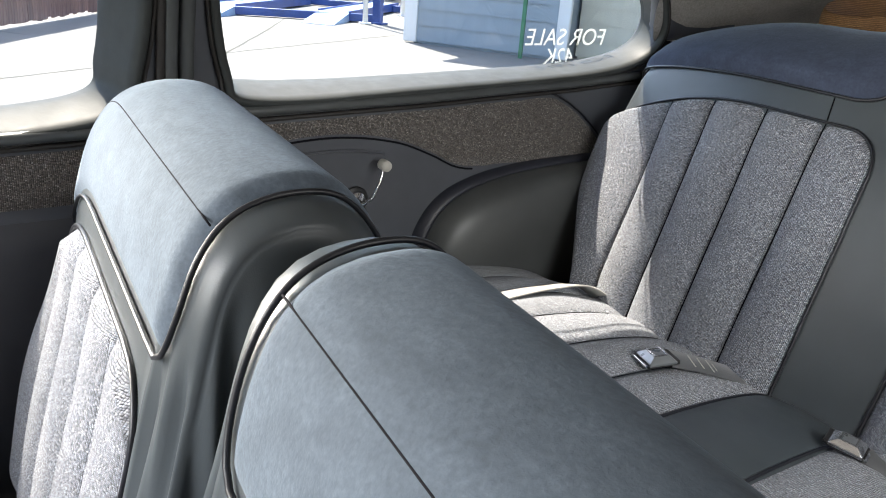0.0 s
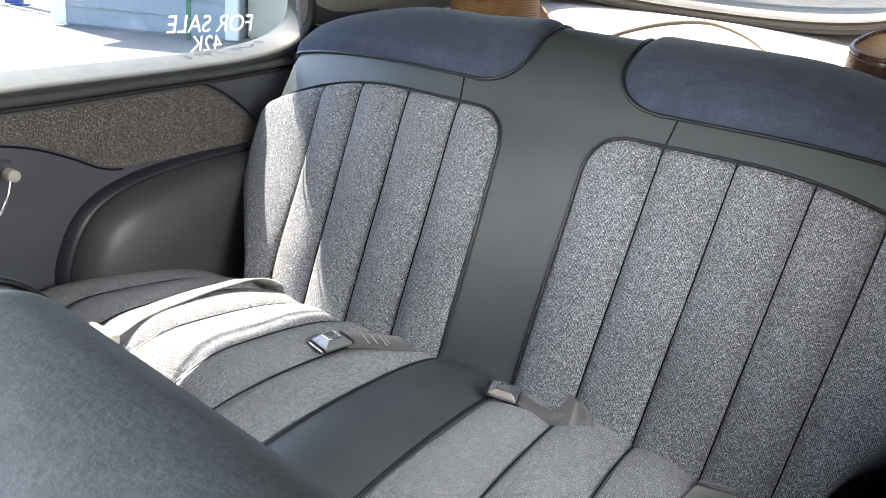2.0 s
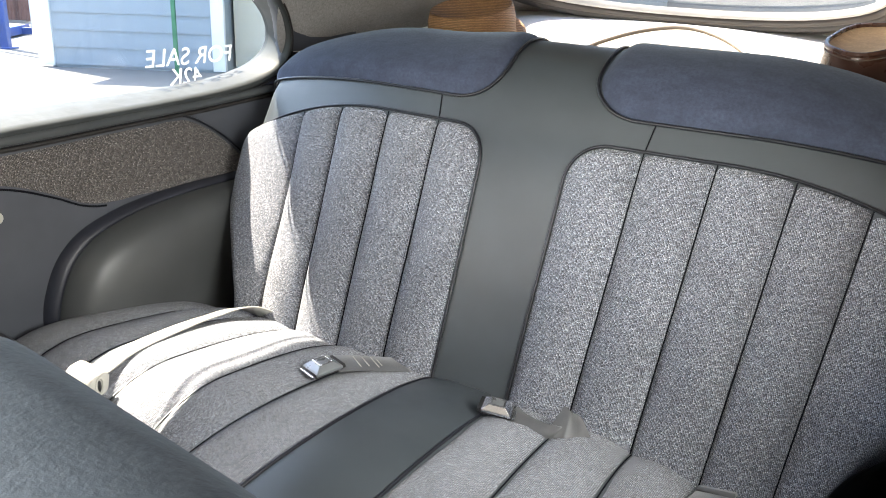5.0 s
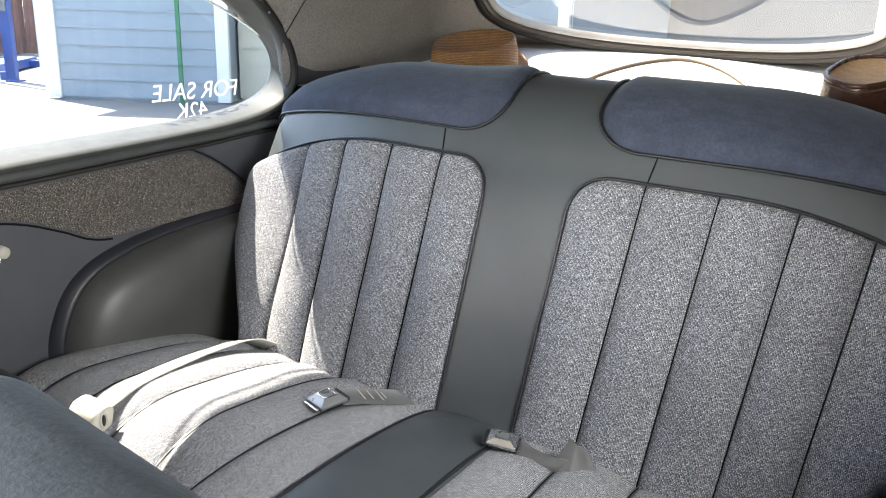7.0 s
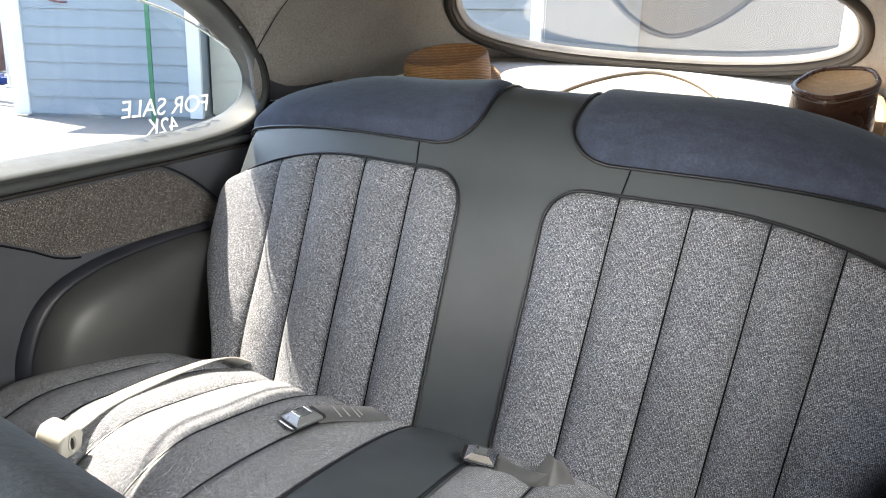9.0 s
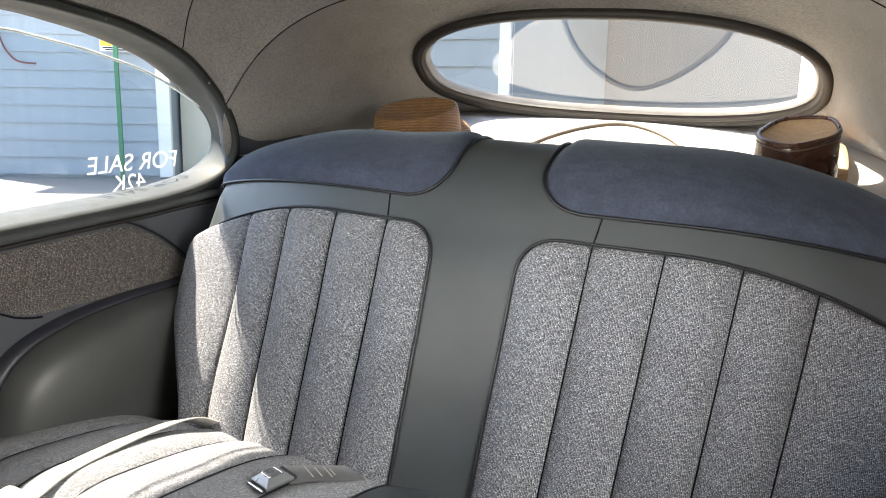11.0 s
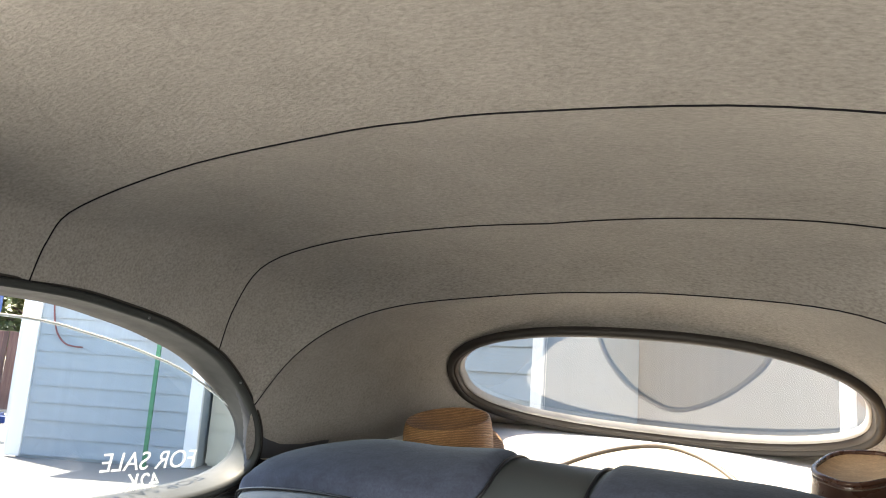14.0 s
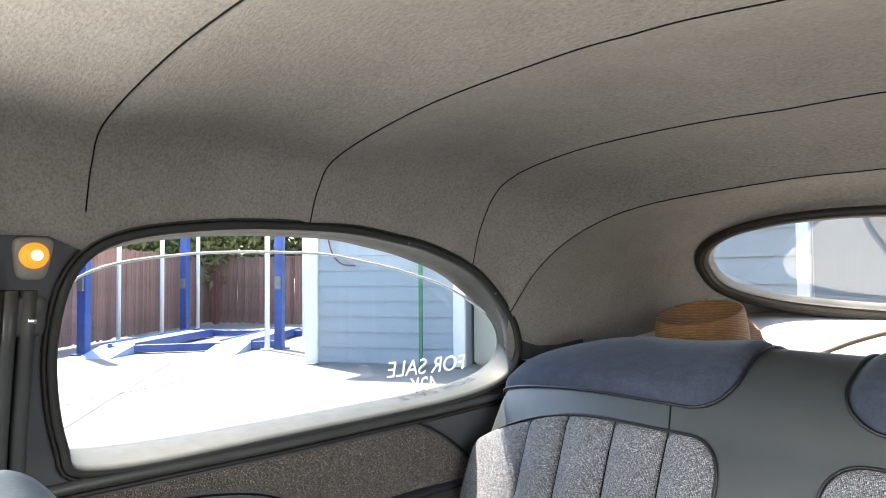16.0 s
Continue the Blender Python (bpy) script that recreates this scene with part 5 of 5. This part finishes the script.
post_t = thing("porch_post", "white square porch post behind the car", "post")
plain("post_shaft", box(-.045, .045, -.045, .045, 0, 3.0, .008), WHITE_TRIM, post_t)
plain("post_foot", box(-.07, .07, -.07, .07, 0, .12, .01), WHITE_TRIM, post_t)
post_t.matrix_basis = pose(0.23, 4.78, 0)

# green post with a small sign before the shed, and a red hose on its wall
signpost = thing("sign_post", "slim green metal post with a small printed sign", "sign post")
plain("pole", box(-.028, .028, -.02, .02, 0, 1.86, .006), GREEN_PAINT, signpost)
sg = box(-.21, .23, .021, .029, 1.70, 1.94, .006)
plate = plain("sign_plate", sg, WHITE_TRIM, signpost, "white plate")
plain("sign_picture", box(-.20, .05, .0165, .0205, 1.765, 1.93, 0), YELLOW, plate, "yellow printed field")
plain("sign_picture", box(.03, .22, .0150, .0190, 1.765, 1.90, 0), GREEN_PAINT, plate, "green printed field")
for k, zz in enumerate((1.745, 1.718)):
    plain("sign_line", box(-.17 + .03 * k, .18 - .02 * k, .016, .0205, zz - .008, zz + .008, 0), BLACK, signpost, "dark printed line")
signpost.matrix_basis = pose(-8.15, 6.93, 0, 0, 0, 28.5)
hose = thing("hose", "thin red hose hanging on the shed wall", "hose")
hp = spline([shed_m @ Vector(p) for p in ((.25, -.05, 2.35), (.28, -.05, 2.0), (.36, -.05, 1.72), (.52, -.06, 1.56), (.75, -.05, 1.53))], 24)
plain("hose_run", tube(hp, .012, 6), RED, hose, "", True)
plain("hook", tube([shed_m @ Vector((.25, .02, 2.36)), shed_m @ Vector((.25, -.06, 2.37)), shed_m @ Vector((.25, -.08, 2.40))], .008, 6), STEEL, hose, "", True)

# vehicle lifts: blue columns, runways and ramps
def lift_column(x, y, w, h, yaw):
    top = thing("lift_column", "tall blue steel column of a vehicle lift", "lift column", "lift columns")
    plain("column", box(-w / 2, w / 2, -w * .4, w * .4, 0, h, .015), LIFT_BLUE, top)
    plain("base_plate", box(-w * .9, w * .9, -w * .8, w * .8, 0, .03, .004), LIFT_BLUE, top)
    plain("lock_box", box(-w * .35, w * .35, -w * .62, -w * .4, 1.15, 1.4, .01), STEEL, top, "grey lock box")
    top.matrix_basis = pose(x, y, 0, 0, 0, yaw)
    return top


lift_column(-12.8, 7.4, .17, 3.2, 30)
lift_column(-19.0, 8.35, .20, 3.2, 30)
lift_column(-14.25, 4.26, .19, 3.2, 30)
lift_column(-17.6, 11.2, .18, 3.2, 30)
DIRV = Vector((-.70, .71, 0)).normalized()
for px, py in ((-13.4, 4.12), (-12.5, 5.97)):
    yaw = math.degrees(math.atan2(DIRV.y, DIRV.x))
    run = thing("lift_runway", "blue steel lift runway lying near the ground", "lift runway", "lift runways")
    plain("runway_plate", box(1.0, 5.2, -.28, .28, .12, .17, .01), RAMP_BLUE, run, "pale worn top plate")
    plain("runway_side", box(1.0, 5.2, -.31, -.28, .03, .20, .005), LIFT_BLUE, run)
    plain("runway_side", box(1.0, 5.2, .28, .31, .03, .20, .005), LIFT_BLUE, run)
    rp = bmesh.new()
    rings([[Vector((0, y, 0)), Vector((0, y, .01)), Vector((1.0, y, .17)), Vector((1.0, y, .0))] for y in (-.30, .30)], True, True, bm=rp)
    plain("ramp", rp, RAMP_BLUE, run, "pale blue approach ramp")
    run.matrix_basis = pose(px, py, 0, 0, 0, yaw)
cross = thing("lift_crossbeam", "low blue steel crossbeam between lift columns", "lift beam", "lift crossbeams")
plain("beam", box(0, 3.0, -.08, .08, .02, .16, .01), LIFT_BLUE, cross)
plain("end_plate", box(-.02, .06, -.12, .12, 0, .20, .006), LIFT_BLUE, cross)
cross.matrix_basis = pose(-14.1, 4.65, 0, 0, 0, 66)
copy_thing(cross, pose(-17.4, 7.9, 0, 0, 0, 40))

# slim white canopy posts
wp = thing("canopy_post", "slim white steel canopy post in the yard", "post", "canopy posts")
plain("shaft", tube([Vector((0, 0, 0)), Vector((0, 0, 1.5)), Vector((0, 0, 3.4))], .05, 10), WHITE_TRIM, wp, "", True)
plain("foot", disc(.12, .03, 16), WHITE_TRIM, wp, "", True)
wp.matrix_basis = pose(-12.75, 7.1, 0)
for x, y in ((-17.2, 5.98), (-18.2, 7.4), (-19.6, 9.0), (-14.7, 9.2)):
    copy_thing(wp, pose(x, y, 0))


# fence of upright boards
def fence(points, label):
    top = thing("fence", label, "fence")
    mesh_b = bmesh.new()
    box(-.07, .07, -.011, .011, .05, 2.08, .004, bm=mesh_b, segments=1)
    me = bpy.data.meshes.new("fence_board")
    mesh_b.to_mesh(me)
    mesh_b.free()
    me.materials.append(WOOD)
    for (x0, y0), (x1, y1) in zip(points, points[1:]):
        L = math.hypot(x1 - x0, y1 - y0)
        yaw = math.degrees(math.atan2(y1 - y0, x1 - x0))
        n = int(L / .139)
        for k in range(n):
            f = (k + .5) / n
            ob = new("fence_board", me)
            ob.parent = top
            ob.matrix_basis = pose(x0 + (x1 - x0) * f, y0 + (y1 - y0) * f, random.uniform(-.025, .02), 0, random.uniform(-.5, .5), yaw + random.uniform(-2, 2))
        for zz in (.35, 1.55):
            r = box(0, L, .012, .06, zz, zz + .09, .004)
            r.transform(pose(x0, y0, 0, 0, 0, yaw))
            plain("fence_rail", r, WOOD, top, "weathered rail")
    return top


fence([(-5.5, -4.5), (-10.4, .35), (-14.9, 3.5), (-22.8, 10.9), (-12.0, 15.6)], "red-brown weathered board fence round the yard")


gate_post = thing("gate_post", "red painted steel post in the corner of the fence", "post")
plain("shaft", box(-.06, .06, -.06, .06, 0, 1.62, .008), RED, gate_post)
plain("cap", box(-.07, .07, -.07, .07, 1.62, 1.66, .006), RED, gate_post)
gate_post.matrix_basis = pose(-22.2, 10.85, 0, 0, 0, 25)

# dark wall added unseen close beside the car's other flank, blocks low light
tagged(plain("wall_boards", box(1.55, 1.62, -5.0, 5.0, 0, 2.5, .01), paint_material("dark_shade_wall_paint", (0.05, 0.035, 0.028), 0.8, 0.25, 5)), "dark unseen wall added beside the car to block low light", "wall", "", "structure")

# trees behind the fence
def tree(x, y, h, r, seed):
    rnd = random.Random(seed)
    top = thing("tree", "leafy green tree behind the fence", "tree", "trees behind the fence")
    trunk = bmesh.new()
    tube([Vector((0, 0, 0)), Vector((.1, .05, h * .3)), Vector((.0, .1, h * .62))], lambda t: .16 - .08 * t, 8, bm=trunk)
    for k in range(7):
        a = rnd.uniform(0, 6.28)
        z0 = h * rnd.uniform(.3, .6)
        tube([Vector((0, 0, z0)), Vector((math.cos(a) * r * .4, math.sin(a) * r * .4, z0 + r * .35)), Vector((math.cos(a) * r * .8, math.sin(a) * r * .8, z0 + r * .5))], lambda t: .06 - .045 * t, 6, bm=trunk)
    plain("trunk", trunk, BARK, top, "", True)
    verts, faces = [], []
    for c in range(230):
        u, a = rnd.uniform(-.75, 1), rnd.uniform(0, math.tau)
        k = math.sqrt(max(0, 1 - u * u)) * rnd.uniform(.55, 1.05)
        cx, cy, cz = math.cos(a) * r * k, math.sin(a) * r * k, h * .68 + u * r * .8
        for _ in range(34):
            p = Vector((cx + rnd.gauss(0, .2), cy + rnd.gauss(0, .2), cz + rnd.gauss(0, .17)))
            d1 = Vector((rnd.uniform(-1, 1), rnd.uniform(-1, 1), rnd.uniform(-1, 1))).normalized() * rnd.uniform(.09, .17)
            d2 = d1.orthogonal().normalized() * rnd.uniform(.04, .07)
            i = len(verts)
            verts += [p - d1, p + d2, p + d1, p - d2]
            faces.append((i, i + 1, i + 2, i + 3))
    me = bpy.data.meshes.new("crown")
    me.from_pydata(verts, [], faces)
    me.materials.append(LEAVES)
    cr = new("crown", me)
    cr.parent = top
    top.matrix_basis = pose(x, y, 0)
    return top


for k, (x, y, h, r) in enumerate(((-23, 8.0, 4.2, 2.1), (-23.5, 11.5, 4.0, 2.2), (-22.5, 15.0, 4.4, 2.2), (-21.5, 5.0, 3.6, 1.7), (-19.5, 15.6, 4.4, 2.3), (-16.0, 17.2, 4.3, 2.3), (-25.5, 10.0, 5.0, 2.6))):
    tree(x, y, h, r, k)


# each group of parts hangs from a point at the foot of its thing
for ob in list(scene.objects):
    if ob.type == "EMPTY" and ob.parent is None and ob.matrix_basis == Matrix.Identity(4):
        pts = [v.co for c in ob.children_recursive if c.type == "MESH" for v in c.data.vertices]
        if pts and all(c.matrix_basis == Matrix.Identity(4) for c in ob.children_recursive):
            lo = Vector([min(p[k] for p in pts) for k in range(3)])
            hi = Vector([max(p[k] for p in pts) for k in range(3)])
            foot = Vector(((lo.x + hi.x) / 2, (lo.y + hi.y) / 2, lo.z))
            ob.matrix_basis = Matrix.Translation(foot)
            for c in ob.children:
                c.matrix_basis = Matrix.Translation(-foot)
